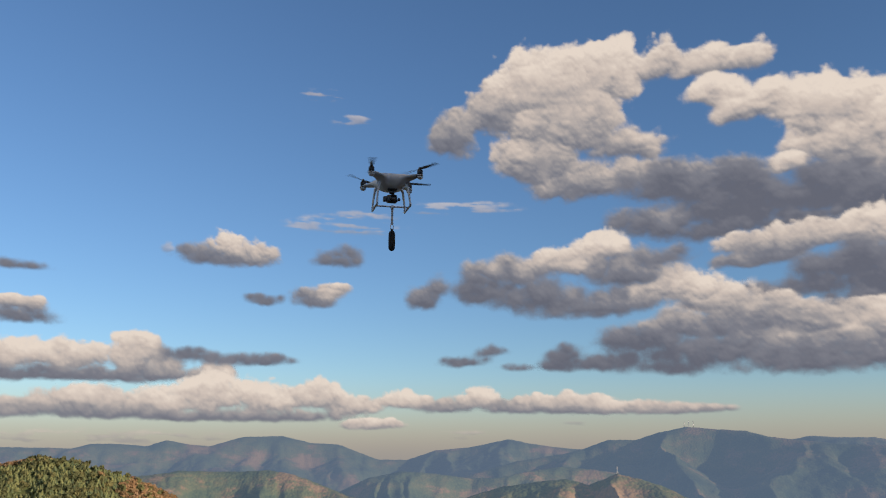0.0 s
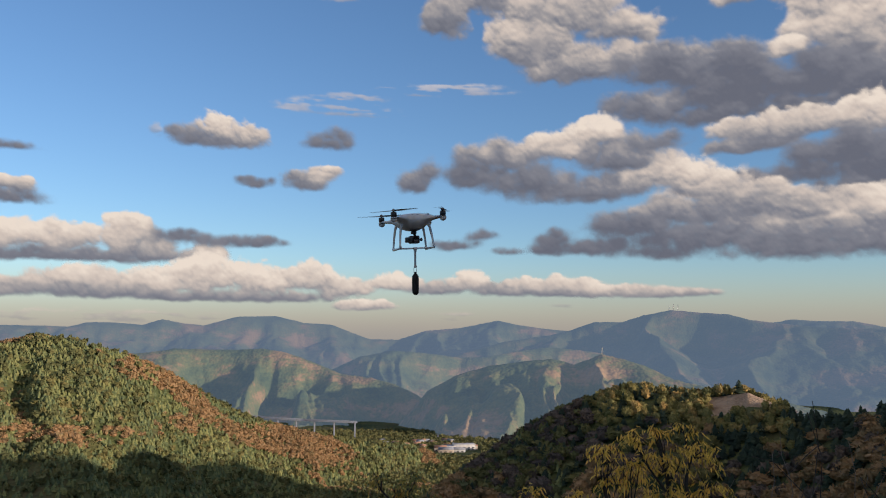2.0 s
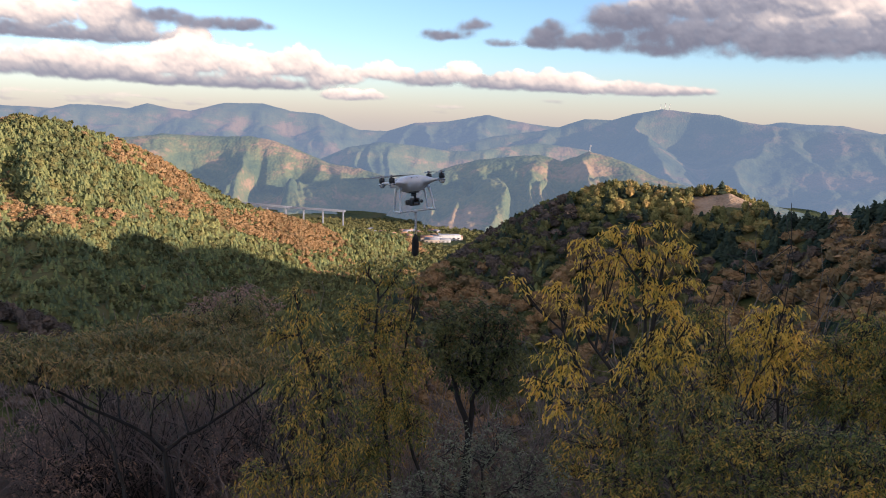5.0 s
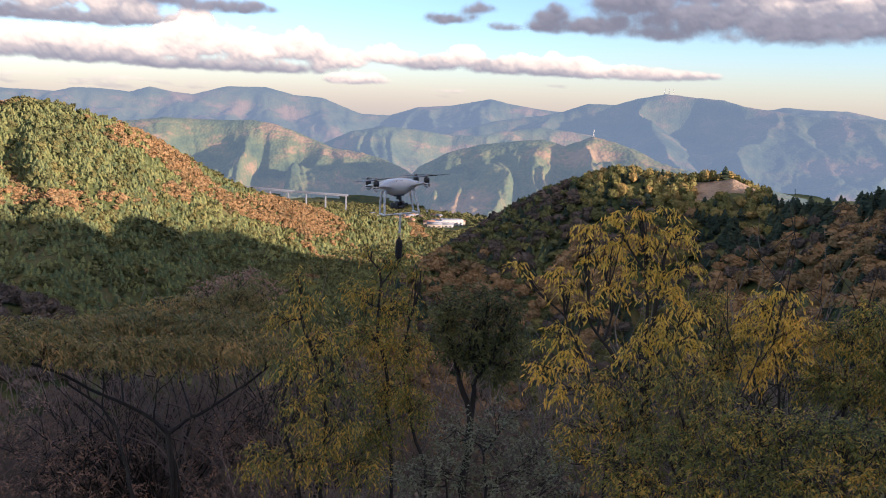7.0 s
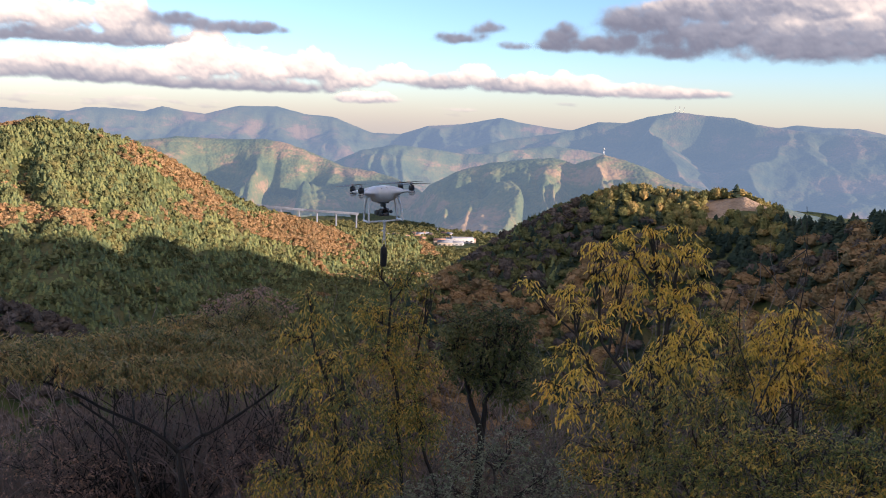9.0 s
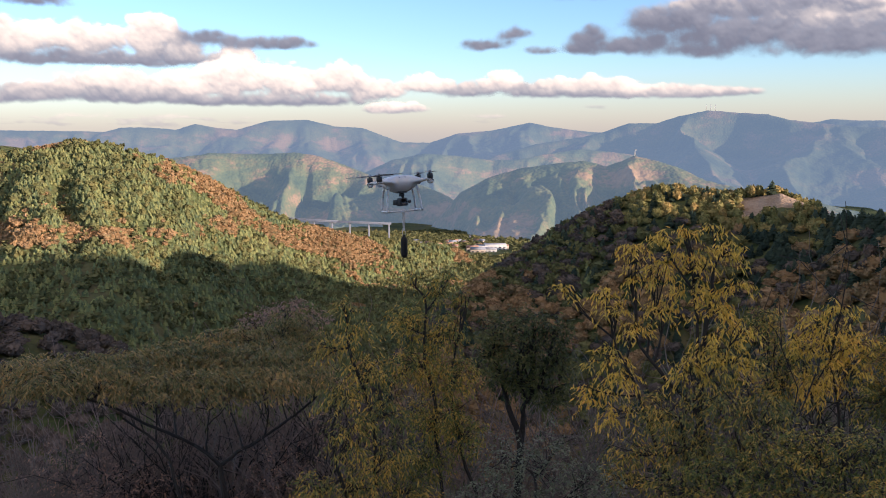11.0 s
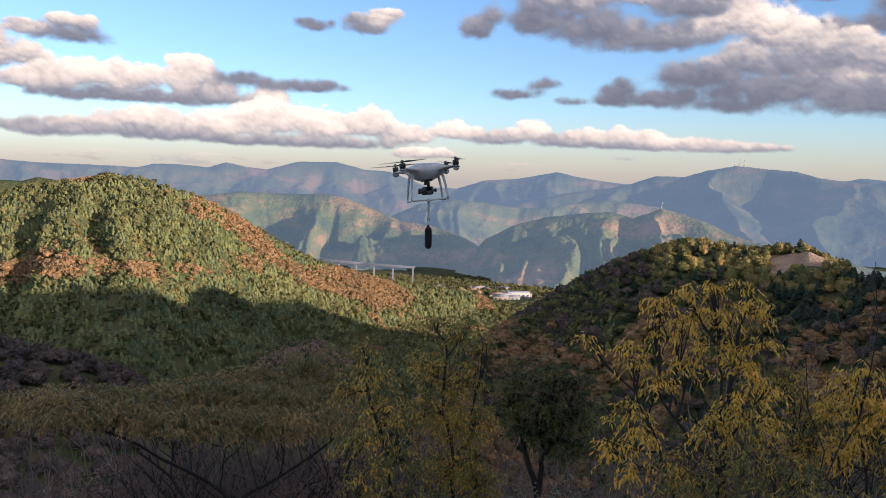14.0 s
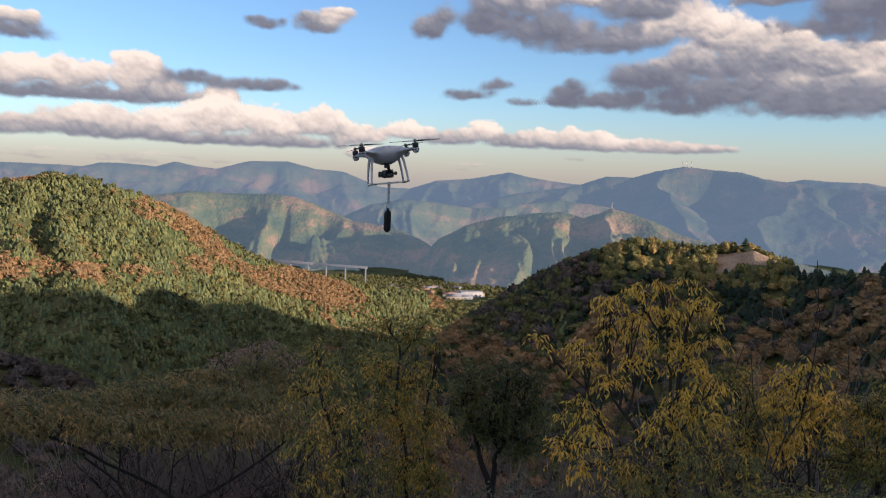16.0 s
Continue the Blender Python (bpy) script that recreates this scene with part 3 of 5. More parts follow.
# ---- woods on the near hills ----
def ico(level):
    bm = bmesh.new()
    bmesh.ops.create_icosphere(bm, subdivisions=level, radius=1.0)
    v = np.array([p.co[:] for p in bm.verts])
    f = np.array([[p.index for p in q.verts] for q in bm.faces])
    bm.free()
    return v, f


def conifer_unit(rng, tiers=4, sides=7):
    """A ragged cone of drooping tiers, 1 high."""
    v, f = [], []
    for t in range(tiers):
        z0, z1 = 0.08 + 0.8 * t / tiers, 0.08 + 0.8 * (t + 1.5) / tiers
        r = 0.27 * (1 - (t / tiers) ** 1.5) + 0.03
        b = len(v)
        for k in range(sides):
            a_ = (k + 0.5 * (t % 2)) * math.tau / sides + rng.normal(0, 0.12)
            q = r * rng.uniform(0.75, 1.2)
            v.append((q * math.cos(a_), q * math.sin(a_), z0 + rng.normal(0, 0.03)))
        v.append((rng.normal(0, 0.02), rng.normal(0, 0.02), min(z1, 1.0)))
        for k in range(sides):
            f.append((b + k, b + (k + 1) % sides, b + sides))
    return np.array(v), np.array(f)


def broad_unit(rng, bits=70, size=0.10):
    """A rounded crown: a lumpy core with many small leaf clumps standing out of it, 1 high."""
    cv, cf = ico(1)
    cv = cv * (0.34 + 0.10 * rng.random((len(cv), 1))) * (1, 1, 1.0) + (0, 0, 0.55)
    way = rng.normal(size=(bits, 3))
    way /= np.linalg.norm(way, axis=1)[:, None]
    way[:, 2] = np.abs(way[:, 2]) * 1.1 - 0.25
    lobes = 1 + 0.22 * np.sin(way[:, :1] * 7 + rng.random() * 6) * np.cos(way[:, 1:2] * 6)
    c = way * (0.34 + 0.14 * rng.random((bits, 1))) * lobes + (0, 0, 0.55)
    tri = rng.normal(size=(bits, 4, 3)) * size
    quad = np.stack([-tri[:, 0], tri[:, 1] * 0.8, tri[:, 0], -tri[:, 1] * 0.8], 1) + c[:, None, :]
    n = len(cv)
    q = n + np.arange(bits)[:, None] * 4
    f = np.concatenate([cf, np.concatenate([q, q + 1, q + 2], 1), np.concatenate([q, q + 2, q + 3], 1)])
    return np.concatenate([cv, quad.reshape(-1, 3)]), f


def wood(name, label, material, units, places, heights, widths, rng, category="woods"):
    """Many trees in one mesh."""
    vs, fs, ts, n = [], [], [], 0
    for i in range(len(places)):
        v, f = units[rng.integers(len(units))]
        ts.append(np.full(len(v), rng.random(), np.float32))
        a_ = rng.random() * math.tau
        c, s = math.cos(a_), math.sin(a_)
        h, w = heights[i], widths[i]
        p = np.stack([(v[:, 0] * c - v[:, 1] * s) * w, (v[:, 0] * s + v[:, 1] * c) * w, v[:, 2] * h], 1) + places[i]
        vs.append(p)
        fs.append(f + n)
        n += len(v)
    ob = new(name, mesh_of(name, np.concatenate(vs), np.concatenate(fs), material, False))
    ob.data.attributes.new("tone", "FLOAT", "POINT").data.foreach_set("value", np.concatenate(ts))
    return tagged(ob, label, category, kind="stuff")


def scatter(rng, az0, az1, r0, r1, spacing):
    n = int(radians(az1 - az0) * (r1 * r1 - r0 * r0) / 2 / spacing ** 2)
    az = np.radians(rng.uniform(az0, az1, n))
    r = np.sqrt(rng.uniform(r0 * r0, r1 * r1, n))
    x, y = r * np.sin(az), r * np.cos(az)
    return x, y, land(x, y)


def tree_tone(name, stops, patch):
    """Each tree has its own tone, with a little change from clump to clump and broad patches over the slope."""
    n = Nodes(name)
    rnd = n.add("NewGeometry").outputs["Random Per Island"]
    tone = n.add("Attribute", attribute_name="tone").outputs["Fac"]
    big = n.math("ADD", n.math("MULTIPLY", n.math("SUBTRACT", n.noise(n.position(), 1.0 / patch, 4, 0.6), 0.5), 1.5), 0.5)
    f = n.math("ADD", n.math("ADD", n.math("MULTIPLY", rnd, 0.16), n.math("MULTIPLY", tone, 0.36)), n.math("MULTIPLY", big, 0.48))
    n.set(Base_Color=n.ramp(f, stops), Roughness=0.9, Specular_IOR_Level=0.1)
    return n.mat


mat_conifer = tree_tone("conifer_needles", [(0.15, (0.062, 0.090, 0.054)), (0.42, (0.118, 0.148, 0.070)), (0.62, (0.200, 0.215, 0.085)), (0.9, (0.260, 0.250, 0.100))], 90)
mat_autumn = tree_tone("autumn_leaves", [(0.1, (0.11, 0.098, 0.055)), (0.35, (0.20, 0.145, 0.078)), (0.55, (0.30, 0.185, 0.092)), (0.75, (0.33, 0.225, 0.125)), (0.95, (0.18, 0.165, 0.075))], 45)
mat_olive = tree_tone("olive_leaves", [(0.15, (0.070, 0.085, 0.042)), (0.5, (0.125, 0.130, 0.055)), (0.85, (0.20, 0.175, 0.070))], 40)
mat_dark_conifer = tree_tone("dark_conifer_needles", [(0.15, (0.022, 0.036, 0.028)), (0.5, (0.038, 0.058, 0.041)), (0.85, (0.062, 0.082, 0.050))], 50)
mat_bare_crowns = tree_tone("bare_brown_crowns", [(0.15, (0.070, 0.062, 0.058)), (0.5, (0.115, 0.095, 0.082)), (0.85, (0.18, 0.13, 0.10))], 50)
# olive leaves lightened and yellowed: low sun on the crest painted into the colour
mat_crest_lit = tree_tone("sunlit_tint_olive_leaves", [(0.2, (0.11, 0.12, 0.05)), (0.5, (0.23, 0.21, 0.08)), (0.8, (0.38, 0.25, 0.10))], 25)

rng = np.random.default_rng(4)
conifers = [conifer_unit(rng, 9, 11) for _ in range(8)]
small_conifers = [conifer_unit(rng, 3, 7) for _ in range(8)]
crowns = [broad_unit(rng, 20, 0.16) for _ in range(8)]
fine_crowns = [broad_unit(rng, 190, 0.055) for _ in range(8)]

# left hill
x, y, z = scatter(rng, -36, 9, 380, 1120, 3.1)
az, r = np.degrees(np.arctan2(x, y)), np.hypot(x, y)
drop = np.interp(az, [c[0] for c in LEFT_HILL], [EYE + c[2] * math.tan(radians(c[1])) for c in LEFT_HILL]) - z
elv = np.degrees(np.arctan2(z - EYE, r))
band = np.exp(-((elv + 6.6 + 1.2 * (fbm(az / 4, az * 0, 3, 71) - 0.5)) / 1.1) ** 2) * smooth(-13.5, -17, az)
edge = smooth(30, 18, drop) * smooth(-21.5, -20, az) * smooth(-6, -9, az)
autumn = 0.9 * fbm(x / 55, y / 55, 4, 77) + 0.30 * band + 0.22 * edge
kind = np.where(autumn + rng.normal(0, 0.035, len(x)) > 0.675, 1, np.where(rng.random(len(x)) < 0.12, 2, 0))
front = r < np.interp(az, [c[0] for c in LEFT_HILL], [c[2] for c in LEFT_HILL]) + 40
for k, (name, label, mat, units, h, w) in enumerate((
        ("conifer_wood", "dense green conifers on the sunlit hillside", mat_conifer, small_conifers, 4.3, 6.8),
        ("autumn_wood", "orange and russet autumn trees on the hillside", mat_autumn, crowns, 4.8, 5.8),
        ("mixed_wood", "olive broadleaf trees among the conifers", mat_olive, crowns, 6.2, 6))):
    m = front & (kind == k)
    n_ = m.sum()
    wood(name, label, mat, units, np.stack([x, y, z - 0.6], 1)[m], h * rng.uniform(0.7, 1.2, n_), w * rng.uniform(0.75, 1.2, n_), rng)

# right hill, nearer
x, y, z = scatter(rng, -6, 38, 80, 500, 4.0)
az, r = np.degrees(np.arctan2(x, y)), np.hypot(x, y)
pick = fbm(x / 60, y / 60, 3, 99)
cut = (np.abs(az - 20.4) < 2.0) & (r > 417) & (r < 441)
dice = rng.random(len(x))
crest_r = np.interp(az, [c[0] for c in RIGHT_HILL], [c[2] for c in RIGHT_HILL])
on_top = (np.abs(az - 17) < 6.3) & (r > crest_r - 42)
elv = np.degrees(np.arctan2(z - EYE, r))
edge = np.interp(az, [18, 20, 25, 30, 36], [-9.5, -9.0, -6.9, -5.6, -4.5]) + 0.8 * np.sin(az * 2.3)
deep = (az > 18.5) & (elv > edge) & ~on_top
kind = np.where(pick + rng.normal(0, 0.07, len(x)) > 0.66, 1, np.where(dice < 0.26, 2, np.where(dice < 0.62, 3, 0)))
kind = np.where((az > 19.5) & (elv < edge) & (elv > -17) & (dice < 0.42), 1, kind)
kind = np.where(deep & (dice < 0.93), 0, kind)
# most crest trees take the colour with sunlight painted in
kind = np.where(on_top, np.where(dice < 0.14, 0, 4), kind)
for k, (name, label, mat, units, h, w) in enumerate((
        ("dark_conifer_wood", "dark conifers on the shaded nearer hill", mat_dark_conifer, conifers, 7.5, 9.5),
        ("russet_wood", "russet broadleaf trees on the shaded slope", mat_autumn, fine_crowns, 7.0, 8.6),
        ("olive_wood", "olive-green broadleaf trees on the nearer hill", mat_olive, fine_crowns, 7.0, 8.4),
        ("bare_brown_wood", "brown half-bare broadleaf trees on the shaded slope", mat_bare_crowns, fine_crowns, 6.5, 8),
        ("crest_wood", "olive trees on the crest, with sunlight painted into their yellow colour", mat_crest_lit, fine_crowns, 6.4, 5.6))):
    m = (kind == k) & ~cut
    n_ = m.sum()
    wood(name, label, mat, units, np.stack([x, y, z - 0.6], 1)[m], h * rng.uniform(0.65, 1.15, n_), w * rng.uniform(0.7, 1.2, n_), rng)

# valley floor round the town
x, y, z = scatter(rng, -14, 9, 1060, 1700, 8.0)
az, r = np.degrees(np.arctan2(x, y)), np.hypot(x, y)
open_ground = ~((az > -0.4) & (az < 3.4) & (r > 1175) & (r < 1312))
x, y, z = x[open_ground], y[open_ground], z[open_ground]
wood("valley_wood", "low green and brown trees on the valley floor", mat_olive, crowns, np.stack([x, y, z - 0.5], 1), rng.uniform(4, 8, len(x)), rng.uniform(5, 9, len(x)), rng)
x, y, z = scatter(rng, -36, -6, 170, 380, 4.6)
wood("foot_wood", "dark green trees in the shade at the foot", mat_bare_crowns, fine_crowns, np.stack([x, y, z - 0.5], 1), rng.uniform(4, 7.5, len(x)), rng.uniform(5, 8, len(x)), rng)


# ---- bridge, town and masts in the valley ----
# pale concrete with the haze before it painted in as blue-grey
mat_concrete = plain("hazed_concrete", (0.20, 0.225, 0.27), 0.85, 0, 0.12, 0.3)
mat_white = plain("white_wall", (0.46, 0.46, 0.46), 0.7, 0, 0.08, 0.2)
mat_tan = plain("tan_wall", (0.40, 0.34, 0.28), 0.8, 0, 0.1, 0.2)
mat_roof = plain("blue_grey_roof", (0.20, 0.22, 0.26), 0.6, 0, 0.15, 0.3)
mat_redroof = plain("brown_roof", (0.30, 0.17, 0.11), 0.7, 0, 0.15, 0.3)
mat_steel = plain("galvanised_steel", (0.45, 0.46, 0.47), 0.5, 0.7, 0.1, 1.0)
mat_pane = plain("dark_window", (0.05, 0.06, 0.07), 0.15, 0, 0.1, 1.0)


def bridge():
    root = tagged(new("road_bridge"), "long pale concrete road bridge on tall piers", "bridge")
    ends = [(-13.56, -5.77, 1560), (-11.7, -6, 1530), (-8.86, -6.22, 1500), (-5.19, -6.4, 1470)]
    line = [place_of(*e_) for e_ in ends]
    for p, q in zip(line, line[1:]):
        d = q - p
        m = Matrix.Translation((p + q) / 2) @ d.to_track_quat("X", "Z").to_matrix().to_4x4()
        bm = bmesh.new()
        box(bm, (d.length + 0.4, 10.0, 1.5), m, 0.2)
        deck = part("deck", bm, mat_concrete, root)
        for s in (-4.8, 4.8):
            bm = bmesh.new()
            box(bm, (d.length + 0.4, 0.35, 1.2), m @ pose(0, s, 1.7), 0.05)
            part("parapet", bm, mat_concrete, deck)
    for x in [(-11.7, -6, 1530), (-10.46, -6.1, 1517), (-9.24, -6.19, 1504), (-8.02, -6.28, 1493), (-6.7, -6.35, 1482), 
    (-5.3, -6.41, 1471)]:
        p = place_of(*x)
        foot = float(land(np.array([p.x]), np.array([p.y]))[0]) - 1
        bm = bmesh.new()
        box(bm, (2.4, 5.0, p.z - foot), pose(p.x, p.y, (p.z + foot) / 2 - 1.0, 0, 0, 0), 0.3)
        box(bm, (3.0, 8.0, 1.4), pose(p.x, p.y, p.z - 2.0), 0.3)
        part("pier", bm, mat_concrete, root)
    return root


bridge()


def building(name, label, az_, r_, size, turn, wall, roof, gable, rows):
    """Walls, a roof and rows of windows, standing on the valley floor."""
    x, y = r_ * math.sin(radians(az_)), r_ * math.cos(radians(az_))
    z = float(land(np.array([x]), np.array([y]))[0]) - 0.3
    w, d, h = size
    root = tagged(new(name), label, "building", "houses and works in the valley")
    root.matrix_basis = pose(x, y, z, 0, 0, turn)
    bm = bmesh.new()
    box(bm, (w, d, h), pose(0, 0, h / 2), 0.05)
    part("wall", bm, wall, root)
    bm = bmesh.new()
    if gable:
        vs = [bm.verts.new(p) for p in ((-w / 2 - 0.6, -d / 2 - 0.6, h), (w / 2 + 0.6, -d / 2 - 0.6, h), (w / 2 + 0.6, d / 2 + 0.6, h), (-w / 2 - 0.6, d / 2 + 0.6, h),
                                        (-w / 2 - 0.6, 0, h + d * 0.28), (w / 2 + 0.6, 0, h + d * 0.28))]
        for f in ((0, 1, 5, 4), (2, 3, 4, 5), (1, 2, 5), (3, 0, 4), (3, 2, 1, 0)):
            bm.faces.new([vs[i] for i in f])
    else:
        box(bm, (w + 0.6, d + 0.6, 0.8), pose(0, 0, h + 0.4), 0.1)
    part("roof", bm, roof, root)
    for j in range(rows):
        n_ = max(2, int(w / 6))
        for i in range(n_):
            bm = bmesh.new()
            box(bm, (w / n_ * 0.5, 0.12, 1.4), pose(-w / 2 + (i + 0.5) * w / n_, -d / 2 - 0.04, 1.9 + j * 3.2))
            part("window", bm, mat_pane, root)
    return root


town_rng = np.random.default_rng(5)
for az_, r_, size, wall, roof, gable, rows, label in (
        (2.15, 1290, (34, 16, 9), mat_white, mat_white, False, 2, "white flat-roofed factory hall in the valley"),
        (1.15, 1285, (20, 14, 7), mat_white, mat_roof, False, 1, "low white works building"),
        (0.55, 1270, (18, 12, 5.5), mat_tan, mat_redroof, True, 1, "tan shed with a brown roof"),
        (0.95, 1245, (22, 12, 5), mat_tan, mat_roof, True, 1, "tan shed with a grey roof"),
        (1.65, 1255, (26, 10, 4.5), mat_white, mat_roof, True, 1, "long white shed with a grey roof"),
        (2.75, 1300, (16, 12, 7), mat_tan, mat_redroof, False, 1, "tan block beside the factory")):
    building("works_building", label, az_, r_, size, town_rng.uniform(-12, 12), wall, roof, gable, rows)
for k in range(26):
    building("house", "small pale house with a pitched roof", town_rng.uniform(-3.5, 3.5), town_rng.uniform(1290, 1420), (town_rng.uniform(8, 13), town_rng.uniform(7, 9), town_rng.uniform(4, 6.5)),
             town_rng.uniform(-40, 40), mat_white if k % 3 else mat_tan, mat_roof if k % 2 else mat_redroof, True, 1)


def mast(az_, el_, r_, height):
    p = place_of(az_, el_, r_)
    root = tagged(new("radio_mast"), "steel lattice radio mast on a hilltop", "mast", "masts on the hills")
    root.location = p
    for sx, sy in ((-1, -1), (1, -1), (1, 1), (-1, 1)):
        bm = bmesh.new()
        tube(bm, [(sx * 1.6, sy * 1.6, -6), (sx * 0.5, sy * 0.5, height)], [0.28, 0.2], 6)
        part("leg", bm, mat_steel, root)
    bm = bmesh.new()
    for i in range(9):
        z, z1 = -2 + height * i / 9, -2 + height * (i + 1) / 9
        w0, w1 = 1.5 - i * 0.11, 1.5 - (i + 1) * 0.11
        for c, s in ((1, 0), (0, 1), (-1, 0), (0, -1)):
            tube(bm, [(c * w0 - s * w0, s * w0 + c * w0, z), (c * w1 + s * w1, s * w1 - c * w1, z1)], [0.1, 0.1], 4)
    tagged(part("bracing", bm, mat_steel, root), kind="stuff")
    bm = bmesh.new()
    lathe(bm, [(0.2, 0), (1.3, 0.5), (1.4, 0.6), (0.2, 0.4)], pose(0.6, -0.8, height * 0.8, 90, 0, 0), 12)
    part("dish", bm, mat_white, root)


for q in [(16.01, 1.3, 3700), (16.29, 1.35, 3700), (16.58, 1.32, 3700)]:
    mast(*q, 26)
mast(*[(11.56, -1.69, 1780)][0], 16)


# ---- trees and shrubs before the camera ----
mat_umbrella = leaf_material("drooping_olive_leaves", [(0.2, (0.085, 0.100, 0.045)), (0.45, (0.165, 0.155, 0.062)), (0.65, (0.27, 0.20, 0.080)), (0.85, (0.42, 0.26, 0.10))])
mat_yellow = leaf_material("yellow_autumn_leaves", [(0.2, (0.26, 0.21, 0.05)), (0.42, (0.55, 0.37, 0.07)), (0.62, (0.72, 0.45, 0.08)), (0.85, (0.72, 0.36, 0.08))])
mat_yelgreen = leaf_material("yellow_green_leaves", [(0.2, (0.085, 0.110, 0.045)), (0.45, (0.17, 0.17, 0.055)), (0.6, (0.36, 0.26, 0.06)), (0.78, (0.60, 0.37, 0.075))])
mat_evergreen = leaf_material("dark_evergreen_leaves", [(0.2, (0.035, 0.050, 0.020)), (0.5, (0.075, 0.095, 0.034)), (0.75, (0.15, 0.14, 0.05)), (0.95, (0.28, 0.16, 0.06))])
mat_greygreen = leaf_material("grey_green_leaves", [(0.15, (0.075, 0.090, 0.055)), (0.5, (0.13, 0.15, 0.095)), (0.85, (0.22, 0.235, 0.17))])
mat_green = leaf_material("green_shrub_leaves", [(0.2, (0.060, 0.085, 0.030)), (0.42, (0.125, 0.145, 0.040)), (0.58, (0.25, 0.21, 0.05)), (0.78, (0.50, 0.31, 0.06))])
mat_redbrown = leaf_material("red_brown_leaves", [(0.15, (0.17, 0.12, 0.105)), (0.5, (0.28, 0.18, 0.14)), (0.85, (0.40, 0.24, 0.15))])


def leaves_mesh(rng, at, way, length, width, droop, per):
    """Leaflets along the sprays: at and way (n, 3); each leaflet is a folded blade of four triangles."""
    n = len(at)
    at, way = np.repeat(at, per, 0), np.repeat(way, per, 0)
    s = np.tile(np.linspace(0, 1, per), n)[:, None]
    side = np.cross(way, (0, 0, 1.0)) + 1e-4
    side /= np.linalg.norm(side, axis=1)[:, None]
    sign = np.tile(np.where(np.arange(per) % 2 == 0, 1.0, -1.0), n)[:, None]
    base = at + way * s * length * 2.6 + np.array((0, 0, -1.0)) * droop * s * s * length * 1.6 + rng.normal(0, length * 0.18, (n * per, 3))
    d = way * 0.5 + side * sign * rng.uniform(0.3, 1.0, (n * per, 1)) + np.array((0, 0, -1.0)) * droop * rng.uniform(0.5, 1.4, (n * per, 1))
    d += rng.normal(0, 0.25, d.shape)
    d /= np.linalg.norm(d, axis=1)[:, None]
    w = np.cross(d, rng.normal(0, 0.42, d.shape) + (0, 0, 1.0))
    w /= np.linalg.norm(w, axis=1)[:, None]
    L = length * rng.uniform(0.65, 1.25, (n * per, 1))
    W = width * rng.uniform(0.7, 1.2, (n * per, 1))
    nrm = np.cross(d, w)
    tip = base + d * L - np.array((0, 0, 1.0)) * L * 0.12
    mid = base + d * L * 0.45
    v = np.stack([base, mid + w * W * 0.5 + nrm * W * 0.15, tip, mid - w * W * 0.5 + nrm * W * 0.15], 1).reshape(-1, 3)
    q = np.arange(n * per)[:, None] * 4
    return v, np.concatenate([np.concatenate([q, q + 1, q + 2], 1), np.concatenate([q, q + 2, q + 3], 1)])


def tube_arrays(paths, sides=5):
    """Tapering tubes in one mesh: paths of (points, r0, r1)."""
    vs, fs, n = [], [], 0
    for pts, r0, r1 in paths:
        pts = np.asarray(pts, float)
        k = len(pts)
        way = np.gradient(pts, axis=0)
        way /= np.linalg.norm(way, axis=1)[:, None] + 1e-9
        ref = np.array((0.31, 0.87, 0.13)) if abs(way[0] @ (0.31, 0.87, 0.13)) < 0.9 else np.array((1.0, 0, 0))
        a_ = np.cross(way, ref)
        a_ /= np.linalg.norm(a_, axis=1)[:, None] + 1e-9
        b_ = np.cross(way, a_)
        th = np.arange(sides) * math.tau / sides
        rad = np.linspace(r0, r1, k)[:, None, None]
        ring = pts[:, None, :] + rad * (np.cos(th)[None, :, None] * a_[:, None, :] + np.sin(th)[None, :, None] * b_[:, None, :])
        vs.append(ring.reshape(-1, 3))
        i = n + np.arange(k - 1)[:, None] * sides + np.arange(sides)[None, :]
        j = n + np.arange(k - 1)[:, None] * sides + (np.arange(sides)[None, :] + 1) % sides
        fs.append(np.stack([i, j, j + sides, i + sides], -1).reshape(-1, 4))
        n += k * sides
    return np.concatenate(vs), np.concatenate(fs)


def bent(rng, a_, b_, k=6, wob=0.06, sag=0.0):
    a_, b_ = np.asarray(a_, float), np.asarray(b_, float)
    t = np.linspace(0, 1, k)[:, None]
    size = np.linalg.norm(b_ - a_)
    p = a_ + (b_ - a_) * t
    p += np.cumsum(rng.normal(0, wob * size / k, (k, 3)), 0) * np.sin(t * math.pi)
    p[:, 2] += np.sin(t[:, 0] * math.pi) * sag * size
    return p


